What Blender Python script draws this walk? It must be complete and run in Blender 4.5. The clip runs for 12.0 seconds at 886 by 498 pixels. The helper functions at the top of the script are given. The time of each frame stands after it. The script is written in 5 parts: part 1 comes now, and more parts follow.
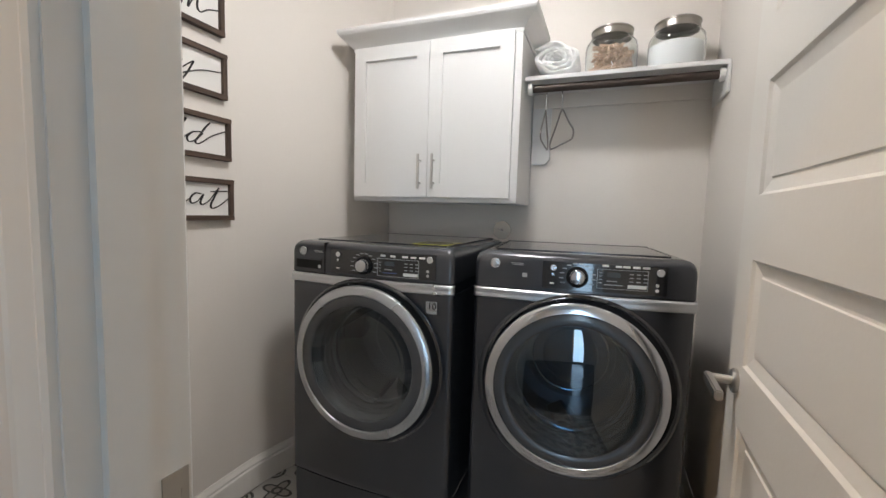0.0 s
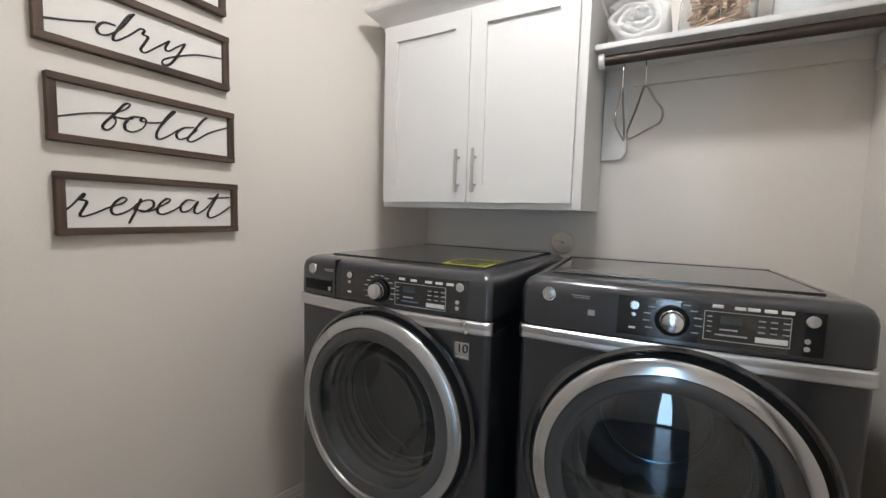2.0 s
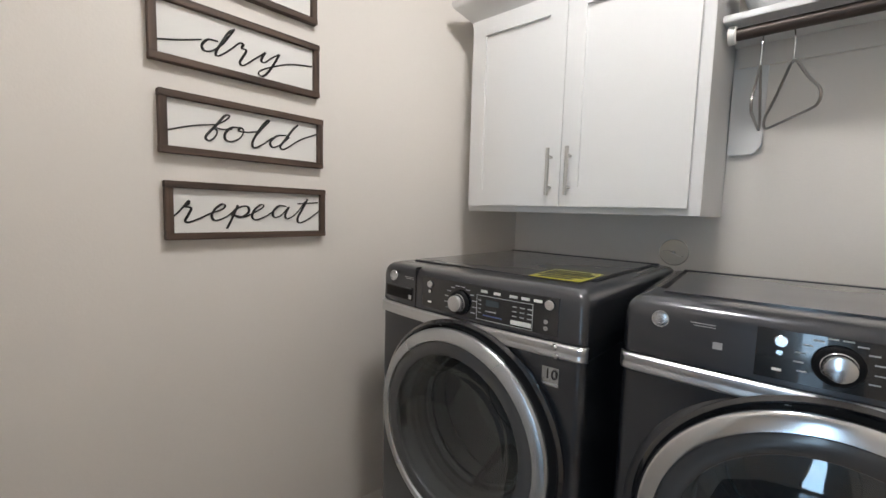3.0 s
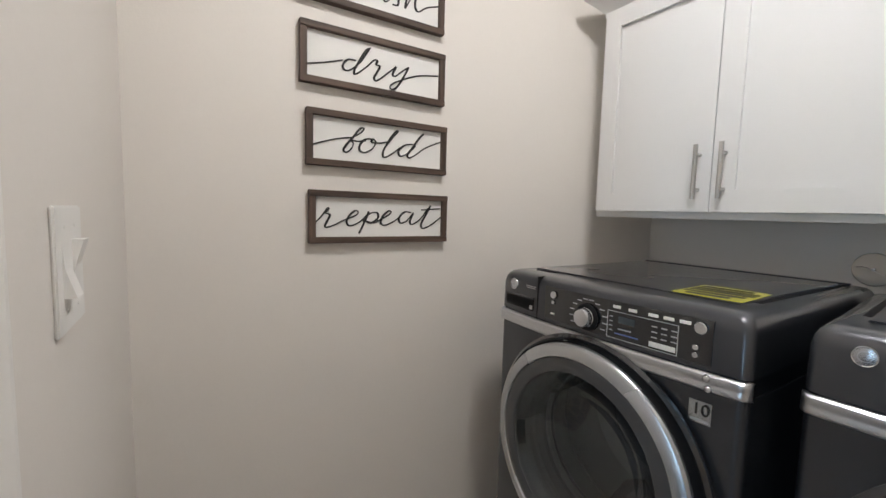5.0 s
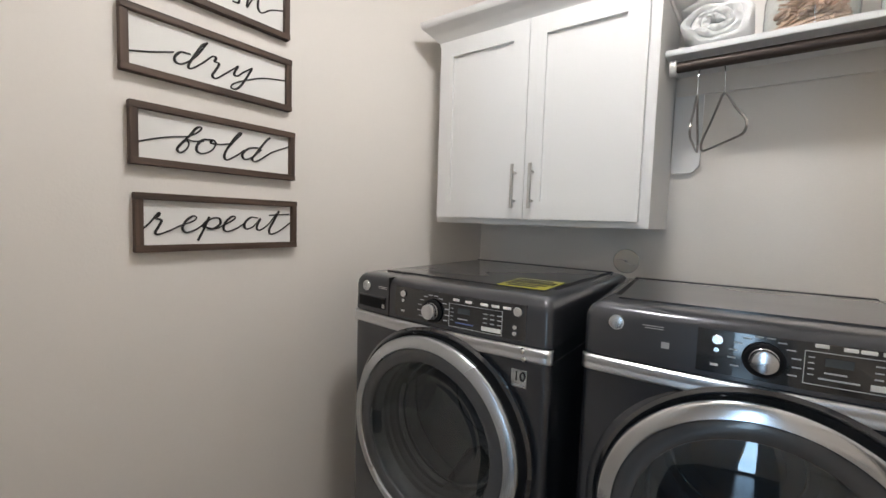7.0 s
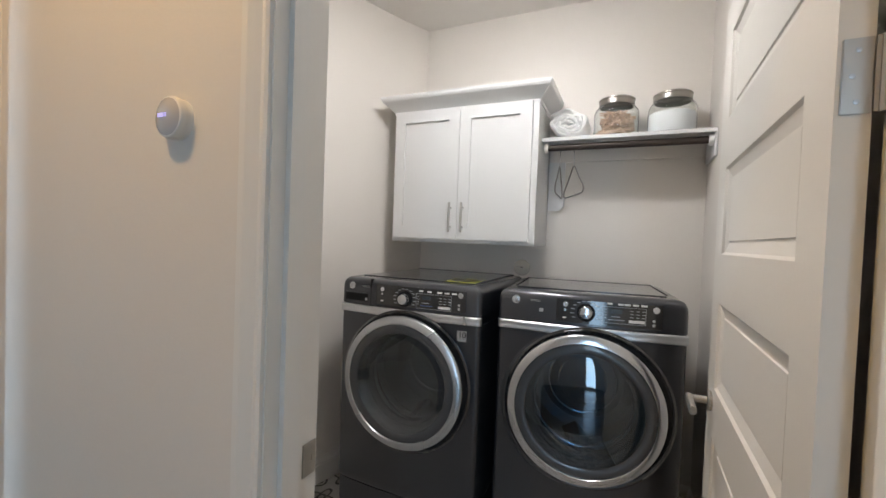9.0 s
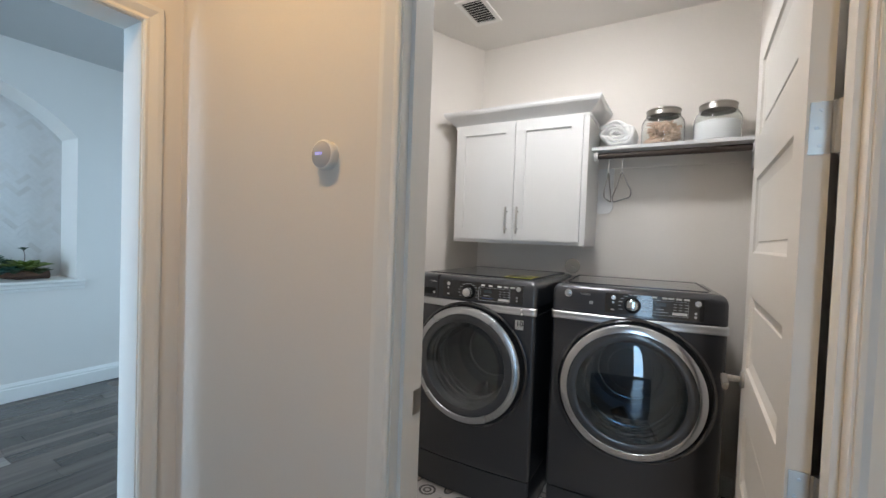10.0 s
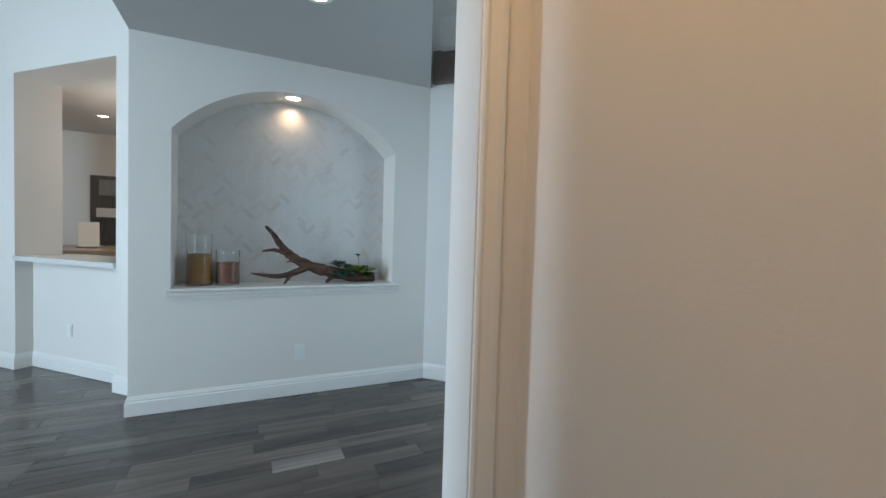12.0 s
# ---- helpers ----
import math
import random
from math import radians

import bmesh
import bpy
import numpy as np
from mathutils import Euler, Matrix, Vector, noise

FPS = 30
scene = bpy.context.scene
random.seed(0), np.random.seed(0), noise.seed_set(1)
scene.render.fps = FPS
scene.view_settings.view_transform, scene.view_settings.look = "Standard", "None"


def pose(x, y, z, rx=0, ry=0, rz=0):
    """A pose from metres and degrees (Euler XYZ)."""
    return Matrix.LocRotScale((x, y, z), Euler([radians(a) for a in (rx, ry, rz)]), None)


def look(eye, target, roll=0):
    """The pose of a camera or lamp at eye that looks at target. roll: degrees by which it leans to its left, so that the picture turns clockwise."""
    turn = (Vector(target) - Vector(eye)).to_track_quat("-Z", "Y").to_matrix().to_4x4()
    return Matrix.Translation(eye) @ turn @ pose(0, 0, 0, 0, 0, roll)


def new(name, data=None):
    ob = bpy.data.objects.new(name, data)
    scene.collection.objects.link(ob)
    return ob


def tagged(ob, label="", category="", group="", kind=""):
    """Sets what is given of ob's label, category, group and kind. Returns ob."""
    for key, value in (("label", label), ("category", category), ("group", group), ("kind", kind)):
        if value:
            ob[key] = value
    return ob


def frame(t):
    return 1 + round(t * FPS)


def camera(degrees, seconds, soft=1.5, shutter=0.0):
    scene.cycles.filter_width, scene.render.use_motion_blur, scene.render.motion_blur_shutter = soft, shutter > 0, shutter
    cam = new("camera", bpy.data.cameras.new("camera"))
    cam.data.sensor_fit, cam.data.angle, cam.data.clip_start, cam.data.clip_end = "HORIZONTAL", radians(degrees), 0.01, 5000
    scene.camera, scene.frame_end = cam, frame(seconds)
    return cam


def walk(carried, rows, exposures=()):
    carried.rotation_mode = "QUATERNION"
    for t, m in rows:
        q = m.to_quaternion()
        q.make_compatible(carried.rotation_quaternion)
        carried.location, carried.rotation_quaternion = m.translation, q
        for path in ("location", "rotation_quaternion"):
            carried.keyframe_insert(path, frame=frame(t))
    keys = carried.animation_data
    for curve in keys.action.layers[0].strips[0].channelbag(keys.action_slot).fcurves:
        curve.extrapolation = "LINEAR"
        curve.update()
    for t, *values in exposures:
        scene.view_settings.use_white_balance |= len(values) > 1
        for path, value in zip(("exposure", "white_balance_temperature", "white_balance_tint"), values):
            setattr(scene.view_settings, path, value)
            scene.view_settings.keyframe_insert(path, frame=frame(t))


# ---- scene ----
cam = camera(94.0, 12.0)
PATH = [
    (0, (-0.033, 0.105, 1.276), (-0.754, 1.962, 1.102), 1.7),
    (0.5, (-0.028, 0.221, 1.276), (-0.776, 2.067, 1.103), 1.6),
    (1, (-0.041, 0.313, 1.285), (-0.848, 2.134, 1.109), 1.5),
    (1.5, (-0.068, 0.407, 1.299), (-0.954, 2.192, 1.125), 1.6),
    (2, (-0.101, 0.478, 1.304), (-1.094, 2.205, 1.131), 1.6),
    (2.5, (-0.116, 0.531, 1.326), (-1.266, 2.157, 1.136), 1.5),
    (3, (-0.149, 0.569, 1.321), (-1.487, 2.044, 1.137), 1.6),
    (3.5, (-0.188, 0.574, 1.323), (-1.689, 1.882, 1.144), 1.8),
    (3.7, (-0.198, 0.58, 1.317), (-1.758, 1.82, 1.144), 1.9),
    (5.3, (-0.183, 0.576, 1.324), (-1.875, 1.629, 1.148), 1.5),
    (5.5, (-0.167, 0.592, 1.321), (-1.847, 1.664, 1.146), 1.5),
    (6, (-0.163, 0.559, 1.33), (-1.722, 1.8, 1.159), 1.6),
    (6.5, (-0.152, 0.531, 1.333), (-1.541, 1.961, 1.174), 1.7),
    (7, (-0.14, 0.502, 1.333), (-1.333, 2.101, 1.194), 1.8),
    (7.5, (-0.099, 0.423, 1.342), (-1.112, 2.144, 1.231), 1.9),
    (7.7, (-0.078, 0.365, 1.35), (-1.03, 2.121, 1.25), 2.0),
    (9.3, (0.064, -0.285, 1.341), (-0.748, 1.543, 1.297), 2.2),
    (9.5, (0.083, -0.344, 1.337), (-0.767, 1.465, 1.291), 2.3),
    (10, (0.073, -0.462, 1.345), (-0.929, 1.268, 1.29), 2.1),
    (10.5, (0.009, -0.479, 1.359), (-1.204, 1.11, 1.295), 2.0),
    (11, (-0.165, -0.446, 1.369), (-1.608, 0.936, 1.296), 1.8),
    (11.5, (-0.414, -0.338, 1.348), (-2.065, 0.788, 1.275), 1.8),
    (12, (-0.693, -0.24, 1.344), (-2.494, 0.627, 1.275), 1.7),
]
walk(cam, [(t, look(eye, target, roll)) for t, eye, target, roll in PATH],
     [(0.0, 0.18, 6500, 10), (2.0, 0.22, 6500, 10), (3.5, 0.20, 6500, 10), (5.5, 0.18, 6500, 10), (7.5, 0.20, 6500, 10), (9.3, 0.12, 6450, 10), (10.6, 0.0, 6350, 10), (11.5, -0.24, 6700, 11), (12.0, -0.2, 7000, 12)])

# ---- world and lights ----
world = bpy.data.worlds.new("world")
scene.world = world
world.use_nodes = True
wn = world.node_tree
sky = wn.nodes.new("ShaderNodeTexSky")
sky.sky_type, sky.sun_disc = "NISHITA", False
sky.sun_elevation, sky.sun_rotation = radians(40), radians(200)
wn.nodes["Background"].inputs[1].default_value = 0.1
wn.links.new(sky.outputs[0], wn.nodes["Background"].inputs[0])
sun = new("sun", bpy.data.lights.new("sun", "SUN"))
sun.data.energy, sun.data.angle, sun.data.color = 2.0, radians(0.6), (1.0, 0.95, 0.88)
sun.matrix_world = look((0, 0, 8), (-1.2, 5.0, 3.0))


def area(name, eye, target, sx, sy, watts, colour, spread=180):
    lamp = bpy.data.lights.new(name, "AREA")
    lamp.shape, lamp.size, lamp.size_y, lamp.energy, lamp.color, lamp.spread = "RECTANGLE", sx, sy, watts, colour, radians(spread)
    ob = new(name, lamp)
    ob.matrix_world = look(eye, target)
    return ob


def bulb(name, place, radius, watts, colour):
    lamp = bpy.data.lights.new(name, "POINT")
    lamp.shadow_soft_size, lamp.energy, lamp.color = radius, watts, colour
    ob = new(name, lamp)
    ob.location = place
    return ob


DAY = (0.50, 0.745, 1.0)
WARM = (1.0, 0.61, 0.24)
area("daylight_living", (-2.45, -5.30, 1.65), (-3.3, 0, 0.75), 1.3, 3.0, 215, DAY)
# Fill lamp added out of view to brighten the niche wall.
area("daylight_side", (-2.50, 2.13, 1.40), (-3.1, 0, 0.7), 0.95, 1.8, 20, DAY)
area("daylight_hall", (0.58, -2.52, 1.14), (0.10, 0, 1.1), 0.30, 2.16, 15, DAY)
def disc_lamp(name, place, size, watts, colour):
    lamp = bpy.data.lights.new(name, "AREA")
    lamp.shape, lamp.size, lamp.energy, lamp.color = "DISK", size, watts, colour
    ob = new(name, lamp)
    ob.matrix_world = look(place, (place[0], place[1], 0))
    return ob


disc_lamp("hall_lamp", (-0.78, -0.32, 2.665), 0.11, 11.5, WARM)
# Hidden fill lamp, added to light the pass-through reveal and the kitchen.
bulb("kitchen_bulb", (-6.4, -0.75, 2.15), 0.08, 34, (1.0, 0.95, 0.91))
spot = new("niche_bulb", bpy.data.lights.new("niche_bulb", "SPOT"))
spot.data.energy, spot.data.color, spot.data.spot_size, spot.data.spot_blend, spot.data.shadow_soft_size = 3.6, (1.0, 0.74, 0.48), radians(150), 1.0, 0.04
spot.matrix_world = look((-4.475, 0.11, 2.395), (-4.50, 0.11, 0.9))


# ---- materials ----
def material(name, colour, rough=0.5, metal=0.0, grain=0.0, scale=40.0, bump=0.0, bump_scale=200.0, coat=0.0, second=None, patch=0.0, coat_rough=0.09):
    """Paint, metal or plastic with a fine grain, large soft patches and a fine relief."""
    m = bpy.data.materials.new(name)
    m.use_nodes = True
    nt = m.node_tree
    b = nt.nodes["Principled BSDF"]
    b.inputs["Base Color"].default_value = (*colour, 1)
    b.inputs["Roughness"].default_value = rough
    b.inputs["Metallic"].default_value = metal
    b.inputs["Coat Weight"].default_value = coat
    b.inputs["Coat Roughness"].default_value = coat_rough
    co = nt.nodes.new("ShaderNodeTexCoord")
    if grain or patch:
        fine = nt.nodes.new("ShaderNodeTexNoise")
        fine.inputs["Scale"].default_value, fine.inputs["Detail"].default_value = scale, 6
        wide = nt.nodes.new("ShaderNodeTexNoise")
        wide.inputs["Scale"].default_value, wide.inputs["Detail"].default_value = 2.3, 3
        nt.links.new(co.outputs["Object"], fine.inputs["Vector"])
        nt.links.new(co.outputs["Object"], wide.inputs["Vector"])
        mix = nt.nodes.new("ShaderNodeMix")
        mix.data_type = "RGBA"
        other = second or tuple(c * 0.72 for c in colour)
        mix.inputs[6].default_value, mix.inputs[7].default_value = (*colour, 1), (*other, 1)
        a = nt.nodes.new("ShaderNodeMath")
        a.operation, a.inputs[1].default_value = "MULTIPLY", grain
        c = nt.nodes.new("ShaderNodeMath")
        c.operation, c.inputs[1].default_value = "MULTIPLY_ADD", patch
        nt.links.new(fine.outputs["Fac"], a.inputs[0])
        nt.links.new(wide.outputs["Fac"], c.inputs[0])
        nt.links.new(a.outputs[0], c.inputs[2])
        nt.links.new(c.outputs[0], mix.inputs[0])
        nt.links.new(mix.outputs[2], b.inputs["Base Color"])
        r = nt.nodes.new("ShaderNodeMath")
        r.operation, r.inputs[1].default_value, r.inputs[2].default_value = "MULTIPLY_ADD", 0.16, rough - 0.08
        nt.links.new(wide.outputs["Fac"], r.inputs[0])
        nt.links.new(r.outputs[0], b.inputs["Roughness"])
    if bump:
        n = nt.nodes.new("ShaderNodeTexNoise")
        n.inputs["Scale"].default_value, n.inputs["Detail"].default_value = bump_scale, 4
        nt.links.new(co.outputs["Object"], n.inputs["Vector"])
        k = nt.nodes.new("ShaderNodeBump")
        k.inputs["Strength"].default_value, k.inputs["Distance"].default_value = bump, 0.004
        nt.links.new(n.outputs["Fac"], k.inputs["Height"])
        nt.links.new(k.outputs[0], b.inputs["Normal"])
    return m


def wood(name, light, dark, along, rough=0.45, scale=1.0, vary=0.0, bump=0.15):
    """Wood whose grain runs along one axis; pieces vary by their object's random number."""
    m = bpy.data.materials.new(name)
    m.use_nodes = True
    nt = m.node_tree
    b = nt.nodes["Principled BSDF"]
    co = nt.nodes.new("ShaderNodeTexCoord")
    mp = nt.nodes.new("ShaderNodeMapping")
    stretch = [34 * scale] * 3
    stretch["xyz".index(along)] = 2.2 * scale
    mp.inputs["Scale"].default_value = stretch
    nt.links.new(co.outputs["Object"], mp.inputs["Vector"])
    info = nt.nodes.new("ShaderNodeObjectInfo")
    shift = nt.nodes.new("ShaderNodeVectorMath")
    shift.operation = "MULTIPLY_ADD"
    nt.links.new(info.outputs["Random"], shift.inputs[0])
    shift.inputs[1].default_value = (37, 53, 71)
    nt.links.new(mp.outputs[0], shift.inputs[2])
    n = nt.nodes.new("ShaderNodeTexNoise")
    n.inputs["Scale"].default_value, n.inputs["Detail"].default_value, n.inputs["Distortion"].default_value = 1.0, 8, 0.6
    nt.links.new(shift.outputs[0], n.inputs["Vector"])
    ramp = nt.nodes.new("ShaderNodeValToRGB")
    ramp.color_ramp.elements[0].position, ramp.color_ramp.elements[1].position = 0.32, 0.72
    ramp.color_ramp.elements[0].color, ramp.color_ramp.elements[1].color = (*dark, 1), (*light, 1)
    nt.links.new(n.outputs["Fac"], ramp.inputs[0])
    hsv = nt.nodes.new("ShaderNodeHueSaturation")
    val = nt.nodes.new("ShaderNodeMath")
    val.operation, val.inputs[1].default_value, val.inputs[2].default_value = "MULTIPLY_ADD", vary, 1 - vary / 2
    nt.links.new(info.outputs["Random"], val.inputs[0])
    nt.links.new(val.outputs[0], hsv.inputs["Value"])
    nt.links.new(ramp.outputs[0], hsv.inputs["Color"])
    nt.links.new(hsv.outputs[0], b.inputs["Base Color"])
    b.inputs["Roughness"].default_value = rough
    k = nt.nodes.new("ShaderNodeBump")
    k.inputs["Strength"].default_value, k.inputs["Distance"].default_value = bump, 0.002
    nt.links.new(n.outputs["Fac"], k.inputs["Height"])
    nt.links.new(k.outputs[0], b.inputs["Normal"])
    return m


def glass(name, tint=(1, 1, 1), rough=0.0):
    m = bpy.data.materials.new(name)
    m.use_nodes = True
    b = m.node_tree.nodes["Principled BSDF"]
    b.inputs["Base Color"].default_value = (*tint, 1)
    b.inputs["Transmission Weight"].default_value, b.inputs["Roughness"].default_value, b.inputs["IOR"].default_value = 1.0, rough, 1.45
    return m


def door_glass(name, tint, rough, sheen):
    """Smoked sheet glass: clear tinted sheet whose gloss grows at a slant."""
    m = bpy.data.materials.new(name)
    m.use_nodes = True
    nt = m.node_tree
    nt.nodes.remove(nt.nodes["Principled BSDF"])
    clear, gloss = nt.nodes.new("ShaderNodeBsdfTransparent"), nt.nodes.new("ShaderNodeBsdfGlossy")
    clear.inputs["Color"].default_value = (*tint, 1)
    gloss.inputs["Color"].default_value, gloss.inputs["Roughness"].default_value = (1, 1, 1, 1), rough
    weight, mix = nt.nodes.new("ShaderNodeLayerWeight"), nt.nodes.new("ShaderNodeMixShader")
    weight.inputs["Blend"].default_value = 0.5
    curve4, scaled = nt.nodes.new("ShaderNodeMath"), nt.nodes.new("ShaderNodeMath")
    curve4.operation, curve4.inputs[1].default_value = "POWER", 4.0
    scaled.operation, scaled.inputs[1].default_value, scaled.inputs[2].default_value = "MULTIPLY_ADD", 0.55, sheen
    nt.links.new(weight.outputs["Facing"], curve4.inputs[0])
    nt.links.new(curve4.outputs[0], scaled.inputs[0])
    nt.links.new(scaled.outputs[0], mix.inputs[0])
    nt.links.new(clear.outputs[0], mix.inputs[1])
    nt.links.new(gloss.outputs[0], mix.inputs[2])
    nt.links.new(mix.outputs[0], nt.nodes["Material Output"].inputs["Surface"])
    return m


def glow(name, colour, strength):
    m = bpy.data.materials.new(name)
    m.use_nodes = True
    b = m.node_tree.nodes["Principled BSDF"]
    b.inputs["Base Color"].default_value = (*colour, 1)
    b.inputs["Emission Color"].default_value, b.inputs["Emission Strength"].default_value = (*colour, 1), strength
    return m


M_WALL = material("wall_paint", (0.77, 0.73, 0.68), 0.55, grain=0.10, scale=90, bump=0.10, bump_scale=160, patch=0.10)
M_CEIL = material("ceiling_paint", (0.77, 0.74, 0.70), 0.75, grain=0.12, scale=120, bump=0.25, bump_scale=120, patch=0.08)
M_TRIM = material("white_trim", (0.80, 0.78, 0.74), 0.32, grain=0.05, scale=60, bump=0.03, bump_scale=60, patch=0.07)
M_CAB = material("cabinet_white", (0.72, 0.72, 0.715), 0.35, grain=0.04, scale=50, bump=0.02, bump_scale=70, patch=0.05)
M_DOOR = material("door_paint", (0.76, 0.73, 0.68), 0.36, grain=0.06, scale=70, bump=0.05, bump_scale=90, patch=0.08)
M_BODY = material("graphite_enamel", (0.041, 0.044, 0.052), 0.32, metal=0.5, grain=0.15, scale=600, coat=1.0, patch=0.08, coat_rough=0.12)
M_SEAM = material("black_rubber", (0.010, 0.010, 0.011), 0.55, grain=0.2, scale=80)
M_SEAM.node_tree.nodes["Principled BSDF"].inputs["Specular IOR Level"].default_value = 0.12
M_PANEL = material("black_gloss_panel", (0.014, 0.015, 0.018), 0.14, coat=1.0, coat_rough=0.05, grain=0.1, scale=30)
M_CHROME = material("polished_chrome", (0.68, 0.70, 0.73), 0.16, metal=1.0, grain=0.05, scale=80, patch=0.08)
M_BAND = material("satin_chrome", (0.62, 0.63, 0.65), 0.33, metal=1.0, grain=0.06, scale=120, patch=0.08)
M_SATIN = material("satin_silver", (0.53, 0.55, 0.57), 0.27, metal=0.9, grain=0.08, scale=120, patch=0.08)
M_NICKEL = material("brushed_nickel", (0.52, 0.50, 0.47), 0.32, metal=1.0, grain=0.15, scale=200)
M_DRUM = material("drum_metal", (0.17, 0.18, 0.195), 0.36, metal=0.6, grain=0.1, scale=40)
M_BOWL = material("grey_door_bowl", (0.09, 0.095, 0.10), 0.25, metal=0.3, coat=0.6, grain=0.15, scale=40)
M_BEZEL = material("smoked_grey_bezel", (0.060, 0.064, 0.070), 0.22, coat=0.7, grain=0.12, scale=30, patch=0.1)
M_INK = material("black_ink", (0.012, 0.011, 0.010), 0.6, grain=0.1)
M_LEGEND = material("grey_legend", (0.42, 0.43, 0.44), 0.5)
M_LCD = material("dark_display", (0.05, 0.065, 0.075), 0.15, coat=0.5)
M_YELLOW = material("yellow_label", (0.74, 0.70, 0.05), 0.28, grain=0.1, coat=1.0)
M_PAPER = material("white_paper", (0.78, 0.77, 0.74), 0.7, grain=0.08)
M_PLASTIC = material("white_plastic", (0.80, 0.79, 0.76), 0.35, grain=0.04)
M_FRAME = wood("dark_stained_wood", (0.115, 0.072, 0.050), (0.040, 0.024, 0.017), "y", 0.6, 1.6, bump=0.3)
M_FRAMEV = wood("dark_stained_wood_upright", (0.115, 0.072, 0.050), (0.040, 0.024, 0.017), "z", 0.6, 1.6, bump=0.3)
M_ROD = material("bronze_rod", (0.060, 0.045, 0.038), 0.42, metal=0.4, grain=0.2, scale=90)
M_BOARD = material("sign_board", (0.78, 0.77, 0.74), 0.6, grain=0.08, scale=60, bump=0.05)
M_PIN = wood("clothespin_wood", (0.70, 0.51, 0.385), (0.50, 0.345, 0.245), "x", 0.6, 2.0, vary=0.3)
M_TOWEL = material("white_terry", (0.93, 0.93, 0.92), 0.95, grain=0.10, scale=220, bump=0.9, bump_scale=420)
M_POWDER = material("white_powder", (0.86, 0.87, 0.88), 0.9, grain=0.08, scale=300, bump=0.5, bump_scale=300)
M_GLASS = glass("clear_glass", (0.97, 0.99, 0.98))
M_DGLASS = door_glass("smoked_glass", (0.76, 0.80, 0.82), 0.05, 0.06)
M_BLUE_GLASS = door_glass("blue_smoked_glass", (0.50, 0.62, 0.70), 0.03, 0.085)
M_LID = material("jar_lid_metal", (0.33, 0.31, 0.285), 0.33, metal=1.0, grain=0.2, scale=60)
M_PLATE = material("polished_plate", (0.42, 0.41, 0.39), 0.30, metal=1.0, grain=0.1, scale=60)
M_WIRE = material("hanger_wire", (0.34, 0.32, 0.30), 0.35, metal=0.9)
M_DARKGAP = material("dark_slot", (0.02, 0.02, 0.02), 0.8)
M_GROUT = material("tile_joint", (0.30, 0.28, 0.26), 0.85, grain=0.3, scale=200)
M_SCREEN = glow("thermostat_display", (0.45, 0.42, 0.85), 0.7)
M_LAMP = glow("lamp_diffuser", (1.0, 0.86, 0.68), 9.0)
M_DOME = glow("dome_diffuser", (1.0, 0.985, 0.985), 70.0)


# ---- building tools ----
def box(bm, x0, x1, y0, y1, z0, z1):
    v = [bm.verts.new(p) for p in ((x0, y0, z0), (x1, y0, z0), (x1, y1, z0), (x0, y1, z0), (x0, y0, z1), (x1, y0, z1), (x1, y1, z1), (x0, y1, z1))]
    for f in ((0, 3, 2, 1), (4, 5, 6, 7), (0, 1, 5, 4), (1, 2, 6, 5), (2, 3, 7, 6), (3, 0, 4, 7)):
        bm.faces.new([v[i] for i in f])
    return bm


def boxes(*rows, bevel=0.0):
    bm = bmesh.new()
    for r in rows:
        box(bm, *r)
    if bevel:
        bmesh.ops.bevel(bm, geom=list(bm.edges), offset=bevel, segments=2, affect="EDGES", clamp_overlap=True)
    return bm


def loft(rings, caps=True, closed=True, last=False):
    """A skin over rings of equally many points."""
    bm = bmesh.new()
    vs = [[bm.verts.new(p) for p in ring] for ring in rings]
    n = len(rings[0])
    for a, b in zip(vs, vs[1:]):
        for i in range(n if closed else n - 1):
            j = (i + 1) % n
            bm.faces.new((a[i], a[j], b[j], b[i]))
    if caps:
        if not last:
            bm.faces.new(list(reversed(vs[0])))
        bm.faces.new(vs[-1])
    bmesh.ops.recalc_face_normals(bm, faces=list(bm.faces))
    return bm


def prism(poly, z0, z1):
    return loft([[(x, y, z0) for x, y in poly], [(x, y, z1) for x, y in poly]])


def lathe(profile, axis, centre, steps=48, caps=False):
    """Turns (radius, height) rows about an axis through centre; axis: 'z', or '-y' for heights that point to -y."""
    rings = []
    for r, h in profile:
        ring = []
        for i in range(steps):
            a = 2 * math.pi * i / steps
            c, s = r * math.cos(a), r * math.sin(a)
            p = {"z": (c, s, h), "-y": (c, -h, s), "y": (c, h, s), "x": (h, c, s), "-x": (-h, c, s)}[axis]
            ring.append(tuple(q + w for q, w in zip(p, centre)))
        rings.append(ring)
    return loft(rings, caps)


def sweep(path, profile, normal, side=1, closed=False):
    """Sweeps (across, proud) rows along a bent line in the plane with that normal, mitred at its corners."""
    n = Vector(normal)
    pts = [Vector(p) for p in path]
    rings = []
    for i, p in enumerate(pts):
        a = (p - pts[i - 1]).normalized() if i else None
        b = (pts[i + 1] - p).normalized() if i + 1 < len(pts) else None
        sa = n.cross(a) * side if a else None
        sb = n.cross(b) * side if b else None
        if sa and sb:
            m = (sa + sb).normalized()
            m /= max(0.2, m.dot(sa))
        else:
            m = sa or sb
        rings.append([tuple(p + m * u + n * v) for u, v in profile])
    return loft(rings)


